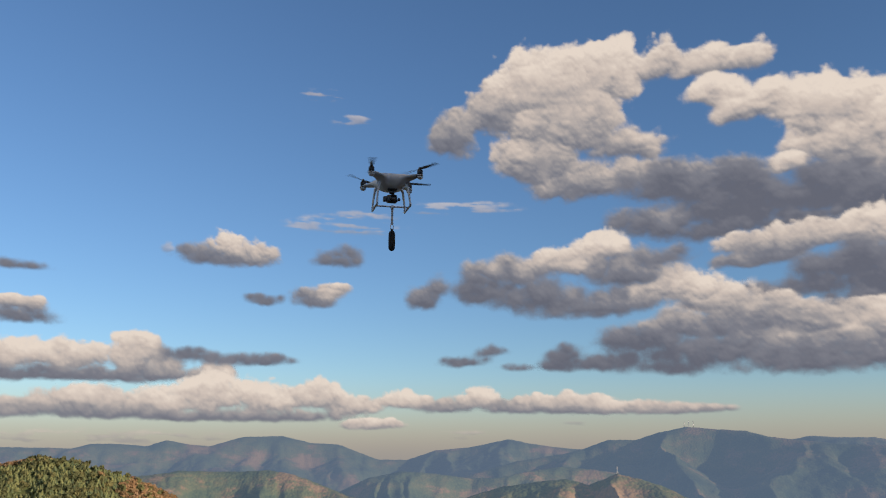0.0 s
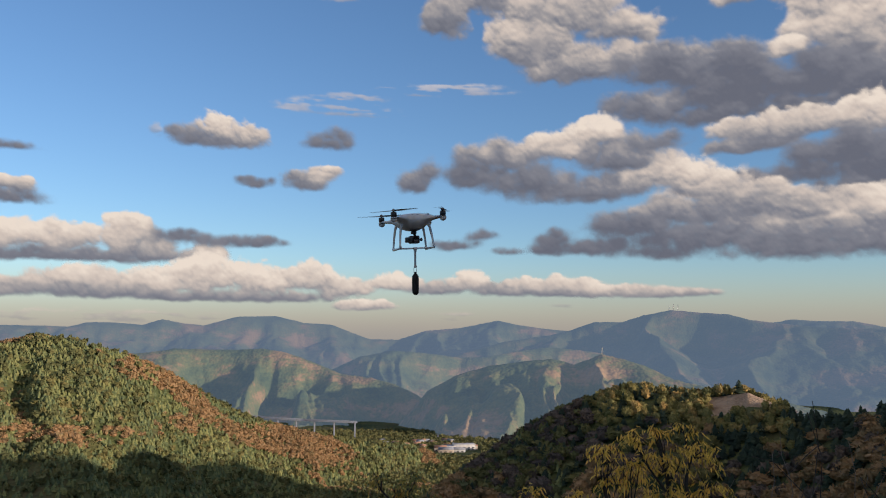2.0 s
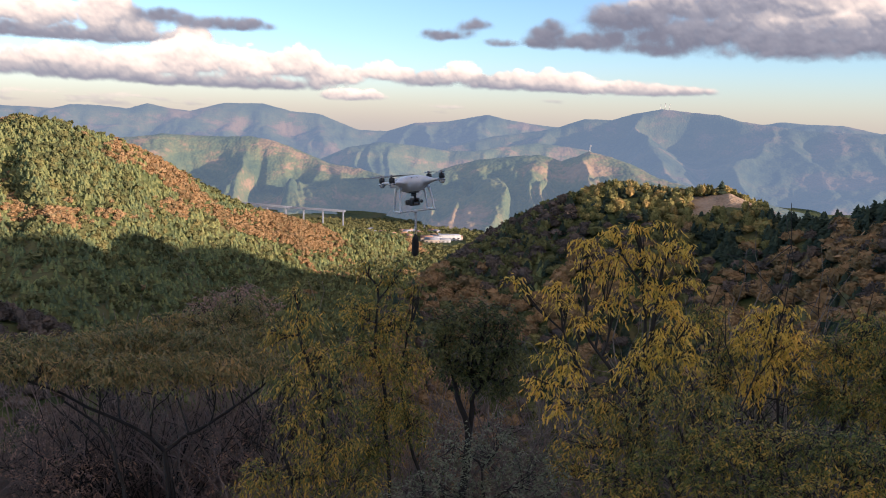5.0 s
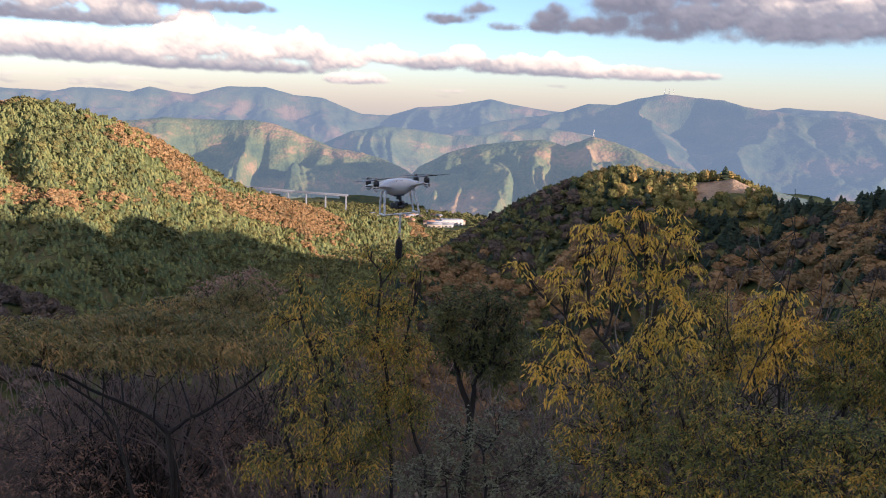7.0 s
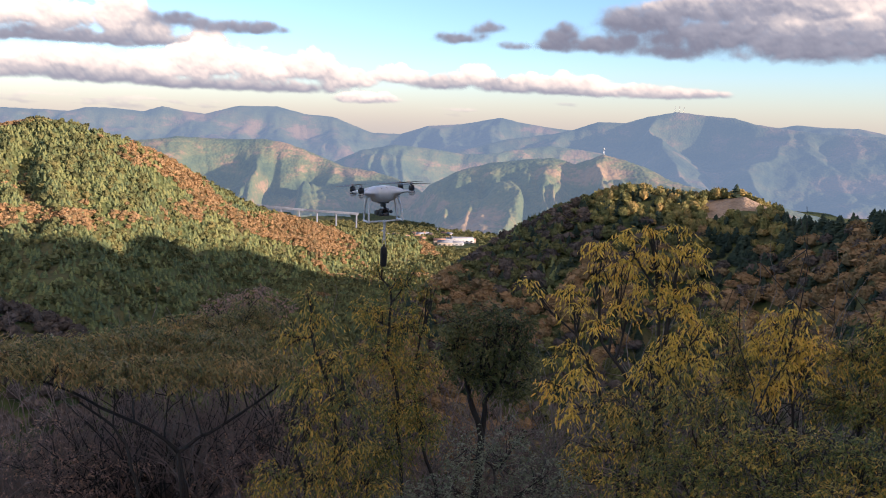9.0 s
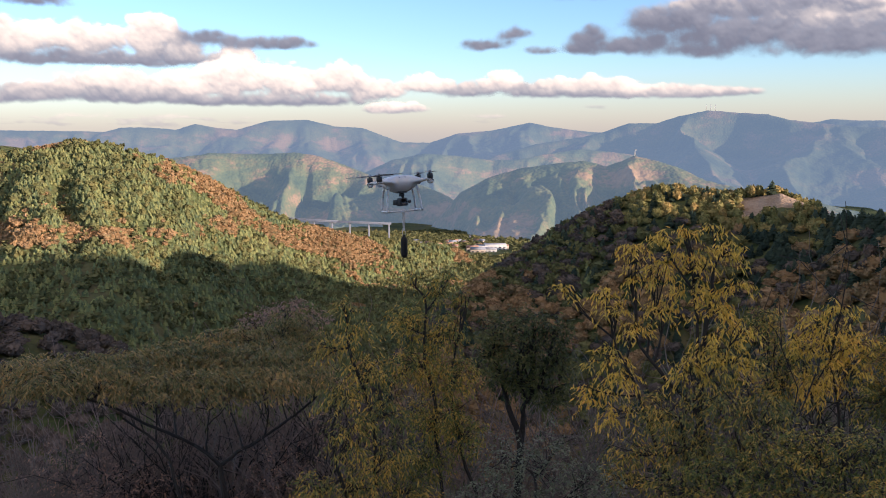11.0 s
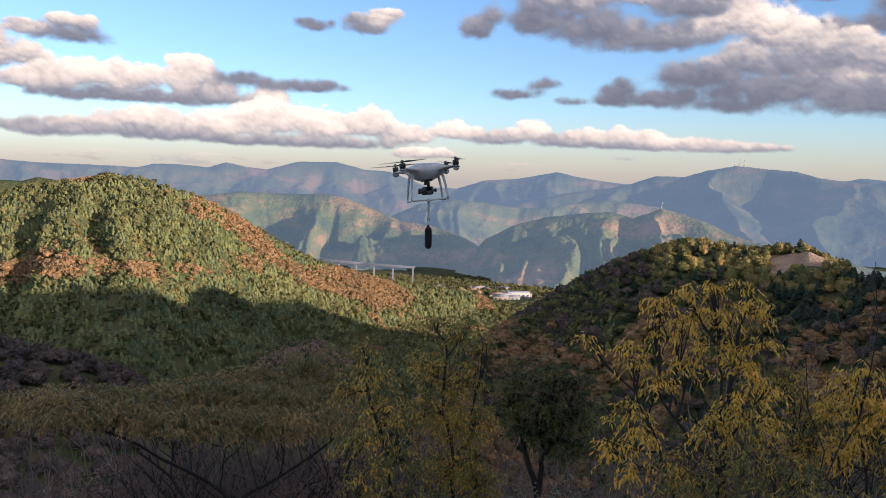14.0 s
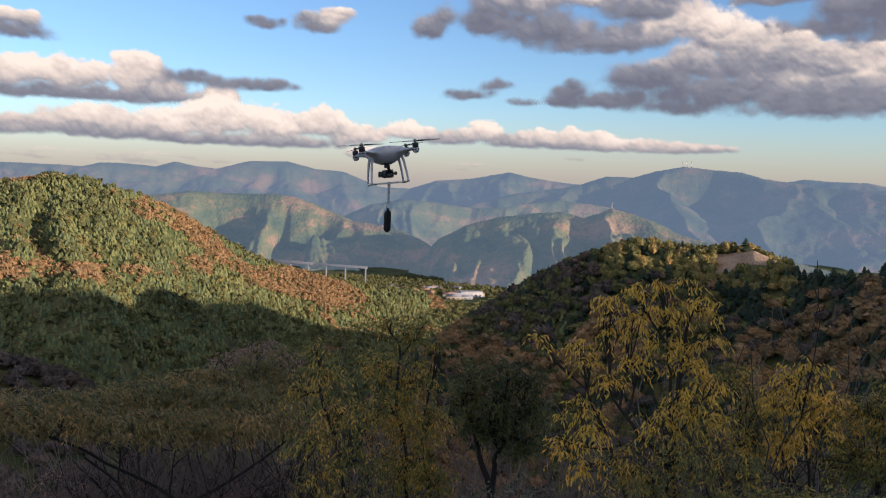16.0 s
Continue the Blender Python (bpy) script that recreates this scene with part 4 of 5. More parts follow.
def woody(name, label, clumps, stems, leaf_mat, seed, leaf=(0.07, 0.02), per=9, density=1.0, droop=0.8, thick=0.035, twigs=0.5, category="tree", sag=0.06, level=0.5):
    """A tree or shrub: stems (az, el, metres) from the ground upwards, limbs to every clump of leaves (az, el, half width and half height in degrees,
    metres off), twigs to each spray."""
    rng = np.random.default_rng(seed)
    stem_paths, nodes = [], []
    for stem in stems:
        pts = [np.array(place_of(*s)) for s in stem]
        foot = pts[0].copy()
        foot[2] = min(float(land(np.array([foot[0]]), np.array([foot[1]]))[0]) - 0.1, foot[2])
        pts = [foot] + pts
        dense = np.concatenate([bent(rng, p, q, 6, 0.13) for p, q in zip(pts, pts[1:])])
        stem_paths.append((dense, thick, thick * 0.45))
        nodes.append(dense[len(dense) // 4:])
    nodes = np.concatenate(nodes)
    at, way, limbs, twig_paths = [], [], [], []
    for az_, el_, w_, h_, d_ in clumps:
        c = np.array(place_of(az_, el_, d_))
        rx, rz = d_ * radians(w_), d_ * radians(h_)
        ry = (rx + rz) * 0.6
        below = nodes[nodes[:, 2] < c[2] + rz * 0.3]
        near = below if len(below) else nodes
        j = near[np.argmin(np.linalg.norm((near - c) * (1, 1, 0.32), axis=1))]
        limb = bent(rng, j, c, 7, 0.16, -sag)
        limbs.append((limb, thick * 0.48, thick * 0.14))
        n_ = max(4, int(density * 1150 * rx * rz / (leaf[0] / 0.07) ** 2))
        u = rng.normal(size=(n_, 3))
        u /= np.linalg.norm(u, axis=1)[:, None]
        p = c + u * (0.2 + 0.85 * rng.random((n_, 1)) ** 0.7) * (rx, ry, rz)
        out = u * (1, 1, level) + (0, 0, 0.1) + rng.normal(0, 0.35, u.shape) * (1, 1, level * 2)
        out /= np.linalg.norm(out, axis=1)[:, None]
        at.append(p - out * leaf[0])
        way.append(out)
        # side branches fork from the limb, twigs from the side branches
        forks = []
        for q in p[rng.permutation(n_)[: 6 + int(4 * twigs)]]:
            fork = bent(rng, limb[rng.integers(2, len(limb) - 1)], q, 6, 0.18, -0.05)
            forks.append(fork)
            twig_paths.append((fork, thick * 0.27, thick * 0.08))
        for q in p[: max(2, int(n_ * twigs))]:
            fork = forks[rng.integers(len(forks))]
            s = fork[np.argmin(np.linalg.norm(fork - q, axis=1))]
            twig_paths.append((bent(rng, s, q, 4, 0.15, 0.04), thick * 0.08, thick * 0.04))
    root = tagged(new(name), label, category)
    v, f = tube_arrays(stem_paths, 8)
    ob = new("trunk", mesh_of("trunk", v, f, mat_bark))
    ob.parent = root
    v, f = tube_arrays(limbs + twig_paths, 4)
    ob = tagged(new("branchwork", mesh_of("branchwork", v, f, mat_bark)), kind="stuff")
    ob.parent = root
    v, f = leaves_mesh(rng, np.concatenate(at), np.concatenate(way), *leaf, droop, per)
    ob = new("crown", mesh_of("crown", v, f, leaf_mat, False))
    ob.parent = root
    return root


woody("umbrella_tree", "wide flat-topped tree with drooping olive leaves", [(-29.54, -14.88, 3.75, 0.97, 10), (-26.42, -14.76, 3.38, 0.9, 10), (-23.47, -14.82, 3, 0.82, 10.4), 
    (-20.55, -14.8, 2.62, 0.9, 10.6), (-17.52, -14.96, 2.62, 0.97, 10.6), (-14.18, -15.2, 3, 1.05, 10.4), 
    (-28.03, -15.41, 3.38, 0.9, 9.4), (-24.84, -15.78, 3.38, 0.9, 9.4), (-21.47, -16.33, 3.38, 0.9, 9.2), 
    (-17.92, -16.78, 3.38, 0.9, 9.2), (-14.2, -16.74, 3, 0.97, 9.4), (-10.93, -16.61, 1.88, 1.05, 9.8)],
      [[(-16.07, -28.93, 9.4), (-16.67, -25.44, 9.4), (-17.4, -22.12, 9.4)], [(-17.4, -22.12, 9.4), (-19.1, -20.62, 9.4), (-22.25, -18.91, 9.4), (-25.55, -17.01, 9.5)], [(-17.4, -22.12, 9.4), (-15.38, -21.07, 9.5), (-12.68, -19.56, 9.7), (-10.34, -17.76, 9.8)], [(-19.12, -28.59, 9), (-20.1, -24.04, 9.1), (-20.75, -21.35, 9.2), (-23.61, -18.42, 9.4)]],
      mat_umbrella, 11, (0.070, 0.019), 12, 1.9, 0.7, 0.027, 0.2, level=0.12)
woody("olive_tree_behind", "rounded olive tree behind the flat-topped tree", [(-17.5, -13.96, 2.06, 0.67, 13), (-15.29, -13.66, 1.88, 0.82, 13), (-12.28, -13.16, 1.69, 1.2, 13.5), 
    (-13.42, -14.46, 2.62, 0.94, 13), (-10.35, -14.71, 1.88, 1.12, 13), (-20.01, -14.1, 1.5, 0.53, 13)],
      [[(-13.48, -23.55, 13), (-13.25, -17.67, 13), (-13.42, -14.65, 13)]], mat_umbrella, 12, (0.075, 0.021), 11, 1.5, 0.7, 0.04, 0.2, level=0.15)
woody("russet_shrub", "red-brown leaved shrub behind the trees", [(-13.98, -12.56, 1.31, 0.75, 17), (-12.27, -11.93, 1.5, 0.82, 17), (-10.74, -12.79, 1.12, 0.82, 17), 
    (-15.29, -13.1, 1.12, 0.53, 17)],
      [[(-12.69, -23.59, 17), (-12.66, -13.91, 17)]], mat_redbrown, 13, (0.09, 0.03), 8, 0.7, 0.5, 0.05, 0.5)
woody("yellow_green_tree", "slender tree with yellow and green leaves", [(-8.5, -12.1, 0.9, 1.05, 8), (-7.81, -13.76, 1.43, 1.2, 8), (-9.57, -14.72, 1.12, 0.94, 8), 
    (-6.79, -16.27, 1.88, 1.5, 8), (-8.75, -18.17, 1.69, 1.5, 7.9), (-5.53, -19.34, 1.88, 1.69, 8), 
    (-8.33, -20.82, 1.88, 1.69, 7.8), (-5.46, -22.35, 2.25, 1.69, 7.8), (-7.68, -23.98, 2.62, 1.69, 7.7), 
    (-11.11, -24.4, 1.88, 1.5, 7.6), (-3.76, -24.58, 2.62, 1.5, 7.7)],
      [[(-5.9, -30.93, 7.8), (-6.46, -23.82, 7.9), (-7.16, -17.81, 8), (-8.33, -13.18, 8)], [(-6.96, -30.9, 7.8), (-8.69, -24.5, 7.8), (-9.53, -20.04, 7.9)]], mat_yelgreen, 14, (0.058, 0.016), 9, 0.85, 0.9, 0.03, 0.4)
woody("green_tree", "thin-stemmed tree with green and yellow foliage", [(-2.11, -10.94, 0.97, 0.97, 8.6), (-3.73, -10, 0.53, 0.67, 8.6), (-0.17, -11.4, 0.67, 0.53, 8.5), 
    (-1.14, -10.13, 0.6, 0.53, 8.6), (-4.05, -13.14, 1.5, 1.35, 8.6), (-1.62, -13.87, 1.72, 1.5, 8.6), 
    (-3.57, -16.25, 2.06, 1.69, 8.5), (-0.71, -16.97, 1.69, 1.69, 8.5), (-2.25, -19.69, 2.25, 1.88, 8.4), 
    (-0.16, -20.79, 1.69, 1.69, 8.3), (-2.98, -22.72, 2.25, 1.5, 8.2)],
      [[(-1.02, -30.96, 8.2), (-1.73, -23.08, 8.4), (-2.84, -16.24, 8.5), (-2.81, -11.55, 8.6)], [(0.69, -30.93, 8.2), (0.14, -23.04, 8.3), (-1.01, -17.75, 8.5)]], mat_green, 15, (0.050, 0.015), 9, 1.0, 0.7, 0.028, 0.4)
woody("evergreen_tree", "dense dark evergreen tree with forked trunk", [(2.22, -13.74, 1.57, 1.05, 9.5), (4.41, -13.06, 1.88, 0.97, 9.6), (6.46, -13.73, 1.35, 1.2, 9.5), 
    (1.68, -15.33, 1.2, 1.27, 9.4), (4.1, -15.03, 2.25, 1.43, 9.4), (6.78, -15.85, 1.35, 1.5, 9.4), 
    (4.6, -16.95, 1.88, 1.35, 9.4), (6.69, -17.79, 1.27, 1.2, 9.4), (2.56, -16.85, 1.27, 1.12, 9.4)],
      [[(4.45, -30.78, 9.2), (4.05, -22.14, 9.3), (4.22, -19.09, 9.4), (5.79, -16.3, 9.4)], [(4.1, -21.38, 9.3), (3.04, -18.38, 9.4), (2.1, -15.71, 9.4)]], mat_evergreen, 16, (0.06, 0.02), 8, 1.3, 0.4, 0.05, 0.35)
woody("yellow_tree", "tall tree with yellow autumn leaves", [(11.99, -7.71, 1.12, 0.67, 8), (13.47, -7.04, 1.12, 0.67, 8), (15.14, -6.65, 1.12, 0.6, 8), 
    (16.79, -6.31, 0.82, 0.53, 8), (17.65, -7.69, 1.27, 0.82, 8), (15.83, -8.21, 1.57, 0.9, 8), 
    (13.42, -8.97, 1.8, 0.97, 8), (11.75, -9.87, 1.05, 0.6, 8), (18.39, -9.9, 1.2, 0.6, 8), 
    (15.64, -10.45, 1.72, 0.9, 8), (13.82, -11.64, 1.35, 0.67, 8), (17.27, -11.91, 1.65, 0.97, 8)],
      [[(18.35, -29.27, 7.8), (17.26, -22.39, 7.9), (16.28, -15.81, 8), (15.72, -10.52, 8)], [(16.34, -16.56, 8), (16.71, -11.96, 8), (17.16, -8.49, 8)], [(16.54, -18.79, 8), (14.23, -16.79, 7.9), (12.04, -13.92, 7.9)]], mat_yellow, 17, (0.066, 0.019), 10, 0.72, 0.95, 0.03, 0.35)
woody("yellow_sapling", "young tree with yellow leaves in loose layers", [(9.67, -10.9, 0.97, 0.6, 7.8), (10.72, -11.88, 1.2, 0.75, 7.8), (11.79, -13.16, 1.43, 0.67, 7.8), 
    (9.96, -15.24, 1.57, 0.82, 7.7), (11.44, -16.47, 1.8, 0.97, 7.7), (9.11, -17.62, 1.35, 0.9, 7.7), 
    (10.81, -18.82, 1.5, 0.9, 7.6), (17.45, -13.98, 1.88, 1.2, 7.8), (18.84, -14.77, 1.5, 1.05, 7.8), 
    (15.48, -15.52, 1.72, 1.05, 7.8), (6.89, -10.76, 0.82, 0.56, 7.9), (19.02, -12.67, 0.97, 0.82, 7.8)],
      [[(16.58, -29.55, 7.5), (14.27, -22.04, 7.6), (12.33, -17.73, 7.7), (10.47, -14.04, 7.8)], [(14.27, -22.04, 7.6), (15.9, -18.12, 7.7), (17.57, -15.29, 7.8)]], mat_yellow, 18, (0.066, 0.019), 10, 0.62, 0.95, 0.024, 0.35)
woody("mixed_shrub", "shrub with green lower leaves and yellow tips", [(13.99, -18.71, 2.25, 1.5, 7.5), (17.39, -17.57, 2.25, 1.5, 7.6), (15.74, -20.75, 2.62, 1.69, 7.4), 
    (19.14, -19.94, 2.25, 1.69, 7.4), (11.82, -21.56, 1.88, 1.35, 7.3), (11.13, -23.11, 1.5, 0.97, 7.2), 
    (20.81, -17.86, 1.88, 1.5, 7.6)],
      [[(16.97, -29.49, 7.3), (16.29, -22.52, 7.4), (15.19, -18.95, 7.5)], [(20.47, -28.91, 7.3), (19.36, -22.09, 7.4)]], mat_yelgreen, 19, (0.052, 0.015), 9, 0.8, 0.8, 0.028, 0.4)
woody("yellow_shrub", "shrub with yellow upper leaves and bare twigs", [(23.24, -11.56, 0.97, 0.67, 9), (24.81, -11, 1.12, 0.75, 9), (24.03, -12.45, 1.65, 0.9, 9), 
    (25.81, -12.94, 1.72, 0.97, 9), (22.56, -13.56, 1.35, 1.05, 9), (25.48, -14.62, 2.1, 1.27, 8.9), 
    (23.49, -15.64, 1.88, 1.27, 8.9)],
      [[(27.04, -27.55, 8.7), (25.53, -19.63, 8.8), (24.38, -14.05, 9)], [(24.2, -28.18, 8.7), (23.42, -20, 8.9)]], mat_yellow, 20, (0.066, 0.019), 9, 0.75, 0.9, 0.024, 0.5)
woody("green_shrub", "loose green shrub with some yellow leaves", [(20.25, -12.16, 1.27, 1.2, 9.4), (21.39, -14.45, 1.65, 1.43, 9.3), (21.03, -16.35, 1.65, 1.35, 9.2), 
    (28.05, -13.5, 2.1, 1.35, 9), (29.64, -11.84, 1.72, 1.43, 9.2), (30.98, -13.72, 1.88, 2.25, 9), 
    (27.36, -16.11, 2.25, 1.65, 8.8), (29.71, -16.39, 2.25, 1.65, 8.7), (32.54, -16.18, 2.25, 2.25, 8.6)],
      [[(30.4, -26.72, 8.7), (29.04, -18.96, 8.8), (28.78, -14.09, 9)], [(23.1, -28.41, 9), (21.58, -18.12, 9.2)], [(32.94, -26.03, 8.7), (31.32, -16.42, 8.9)]], mat_green, 21, (0.050, 0.015), 9, 1.0, 0.7, 0.028, 0.5)
woody("grey_green_shrub", "grey-green small-leaved shrub low on the slope", [(2.8, -22.01, 2.25, 1.5, 7), (5.74, -22.61, 2.62, 1.72, 6.9), (2.52, -24.82, 3, 1.72, 6.7), 
    (6.88, -21.03, 1.65, 0.97, 7), (9.09, -23.29, 2.25, 1.5, 6.8), (6.32, -25.34, 3.38, 1.72, 6.6), 
    (10.48, -25.37, 2.62, 1.72, 6.5), (-0.38, -25.64, 2.25, 1.5, 6.7)],
      [[(5.82, -30.7, 6.6), (5.51, -25.76, 6.7), (4.94, -23.22, 6.9)], [(2.83, -30.86, 6.6), (2.57, -25.91, 6.7)]], mat_greygreen, 22, (0.042, 0.014), 9, 0.35, 0.1, 0.02, 0.5, "shrub")
woody("low_green_shrub", "low dense green shrub with a few yellow leaves", [(14.82, -23.8, 2.62, 1.69, 6.6), (18.22, -22.26, 2.62, 1.69, 6.7), (21.15, -21.09, 3, 1.88, 6.8), 
    (23.95, -19.91, 2.62, 1.72, 6.9), (26.76, -19.75, 2.62, 1.88, 6.9), (29.45, -19.56, 2.62, 1.88, 6.8), 
    (31.75, -19.74, 2.62, 2.25, 6.7), (17.31, -24.91, 3, 1.72, 6.4), (21.45, -23.9, 3, 1.72, 6.4), 
    (25.37, -22.82, 3, 1.88, 6.5), (28.81, -22.45, 3, 1.88, 6.4), (32.41, -22.26, 3, 1.88, 6.3)],
      [[(19.71, -29.04, 6.4), (19.16, -23.92, 6.6)], [(25.28, -27.95, 6.4), (24.58, -22.28, 6.7)], [(30.07, -26.81, 6.4), (29.38, -21.64, 6.6)]], mat_green, 23, (0.046, 0.014), 9, 0.75, 0.5, 0.022, 0.5, "shrub")
woody("brown_undergrowth", "brown and purple twiggy undergrowth", [(-26.39, -20.86, 3.38, 1.88, 11.5), (-22.74, -22.7, 3.38, 1.88, 11), (-25.88, -23.97, 3.75, 1.88, 10.5), 
    (-21.41, -25.27, 3.38, 1.5, 10.5), (-13.86, -23.16, 2.62, 1.88, 11), (-11.9, -21.44, 2.25, 1.5, 11.5), 
    (-15.05, -25.57, 3.38, 1.5, 10.4), (-10.7, -25.86, 2.25, 1.5, 10.2), (-10.33, -20.02, 1.5, 1.5, 11.8)],
      [[(-24.76, -29.06, 10.6), (-24.53, -24.17, 11)], [(-13.52, -30.51, 10.6), (-13.09, -24.29, 11)], [(-22.65, -29.41, 10.6), (-22.44, -24.11, 11)]], mat_redbrown, 24, (0.06, 0.02), 6, 0.30, 0.4, 0.024, 0.5, "shrub")


def bare_shrub(rng, height):
    """Leafless shrub fanning from the ground: its stems and its twigs."""
    stems, paths = [], []
    for _ in range(26):
        a_ = rng.random() * math.tau
        lean = rng.uniform(0.15, 0.75)
        tip = np.array((math.cos(a_) * lean, math.sin(a_) * lean, rng.uniform(0.6, 1.05))) * height
        main = bent(rng, rng.normal(0, 0.05, 3) * (1, 1, 0), tip, 8, 0.16, 0.05)
        stems.append((main, 0.011, 0.004))
        for _ in range(5):
            s = main[rng.integers(3, 8)]
            side = bent(rng, s, s + (rng.normal(0, 0.16, 3) + (0, 0, 0.20)) * height, 5, 0.2)
            paths.append((side, 0.005, 0.002))
            e_ = side[rng.integers(2, 5)]
            paths.append((bent(rng, e_, e_ + (rng.normal(0, 0.10, 3) + (0, 0, 0.10)) * height, 4, 0.2), 0.003, 0.0015))
    return tube_arrays(stems, 5), tube_arrays(paths, 4)


mat_purple = plain("purple_brown_twigs", (0.19, 0.14, 0.125), 0.9, 0, 0.3, 20)
twig_rng = np.random.default_rng(31)
twig_meshes = []
for m in (mat_purple, mat_twig, mat_purple, mat_bark):
    stem_form, twig_form = bare_shrub(twig_rng, 1.6)
    twig_meshes.append((mesh_of("stemwork", *stem_form, m), mesh_of("twigwork", *twig_form, m)))
bare_places = [(-29, 11.5, 1.3), (-27, 12, 1.3), (-24.5, 12.5, 1.4), (-22, 12, 1.4), (-20, 12.5, 1.4), (-18, 11.5, 1.5), (-16, 12.6, 1.5), (-14.5, 11.6, 1.5),
               (-12.5, 12, 1.7), (-10.5, 10.4, 1.4), (-8, 11, 1.5), (-5, 9.8, 1.3), (-2, 10.5, 1.4), (2, 11, 1.5), (5.5, 10.6, 1.4), (8, 11.5, 1.6), (12, 11, 1.6),
               (18, 10.6, 1.7), (22, 10.8, 2.0), (26, 10, 2.1), (28, 11, 2.1), (-9, 8.4, 1.0)]
bare_places += [(az_ + twig_rng.uniform(-1, 1), twig_rng.uniform(11.8, 13), twig_rng.uniform(0.9, 1.25)) for az_ in np.arange(-31, -7, 2.4)]
for az_, r_, size in bare_places:
    px, py = r_ * math.sin(radians(az_)), r_ * math.cos(radians(az_))
    pz = float(land(np.array([px]), np.array([py]))[0]) - 0.03
    ob = tagged(new("bare_shrub"), "leafless shrub with thin purple-brown twigs", "shrub", "bare shrubs on the slope")
    ob.matrix_basis = pose(px, py, pz, 0, 0, twig_rng.uniform(0, 360)) @ Matrix.Scale(size, 4)
    for name, me in zip(("stemwork", "twigwork"), twig_meshes[twig_rng.integers(4)]):
        tagged(new(name, me), kind="stuff").parent = ob


# ---- the drone ----
mat_shell = plain("white_drone_shell", (0.54, 0.55, 0.57), 0.35, 0, 0.05, 12)
mat_motor = plain("dark_motor", (0.035, 0.036, 0.04), 0.4, 0.6, 0.2, 60)
mat_blade = plain("grey_blade", (0.16, 0.16, 0.17), 0.45, 0, 0.1, 30)
mat_black = plain("black_plastic", (0.004, 0.004, 0.005), 0.8, 0, 0.2, 40)
mat_gimbal = plain("gimbal_grey", (0.06, 0.062, 0.066), 0.4, 0.5, 0.2, 50)
mat_rod = plain("pale_webbing", (0.42, 0.42, 0.42), 0.7, 0, 0.15, 60)
mat_lens = plain("lens_glass", (0.006, 0.006, 0.009), 0.08, 0, 0.1, 5)
ARM = 0.175


def drone_body():
    """Four-armed shell: rounded middle, arms rising outwards, deep belly."""
    bm = bmesh.new()
    nt, nr = 96, 14

    def reach(th):
        c = abs(math.cos(2 * (th - math.pi / 4)))
        return 0.074 + 0.012 * abs(math.sin(th)) ** 4 + (0.182 - 0.074) * c ** 7

    tops, bottoms = [], []
    for j in range(nr + 1):
        rho = j / nr
        rt, rb = [], []
        for k in range(nt):
            th = k * math.tau / nt
            q = reach(th) * rho
            edge = math.sqrt(max(0.0, 1 - rho ** 5))
            mid = 0.004 + 0.012 * (q / ARM) ** 1.5
            up = (0.030 * max(0.0, 1 - (q / 0.125) ** 2) + 0.009) * edge
            down = (0.040 * max(0.0, 1 - (q / 0.100) ** 2) ** 0.8 + 0.008) * edge
            x, y = q * math.cos(th), q * math.sin(th)
            rt.append(Vector((x, y, mid + up)))
            rb.append(Vector((x, y, mid - down)))
        tops.append(rt)
        bottoms.append(rb)
    for layer, flip in ((tops, False), (bottoms, True)):
        rows = [[bm.verts.new(p) for p in ring] for ring in layer]
        for r0, r1 in zip(rows, rows[1:]):
            for k in range(nt):
                f = (r0[k], r1[k], r1[(k + 1) % nt], r0[(k + 1) % nt])
                bm.faces.new(f[::-1] if flip else f)
    bmesh.ops.remove_doubles(bm, verts=bm.verts, dist=0.0002)
    return bm


def blade_pair():
    bm = bmesh.new()
    for s in (1, -1):
        rows = []
        for i in range(9):
            u = i / 8
            r = 0.008 + 0.112 * u
            chord = 0.010 + 0.012 * math.sin(min(1, u * 1.6 + 0.15) * math.pi * 0.8) * (1 - 0.35 * u)
            tw = radians(22 - 16 * u)
            rows.append([(s * r, s * c * chord * math.cos(tw), -c * chord * math.sin(tw) + h) for c, h in
                         ((-0.5, 0), (0, 0.0016), (0.5, 0), (0, -0.0006))])
        vs = [[bm.verts.new(p) for p in row] for row in rows]
        for a_, b_ in zip(vs, vs[1:]):
            for k in range(4):
                bm.faces.new((a_[k], a_[(k + 1) % 4], b_[(k + 1) % 4], b_[k]))
        bm.faces.new(vs[-1])
        bm.faces.new(vs[0][::-1])
    lathe(bm, [(0.008, -0.004), (0.009, 0.002), (0.006, 0.007), (0.001, 0.009)], sides=12)
    bmesh.ops.recalc_face_normals(bm, faces=bm.faces)
    return bm


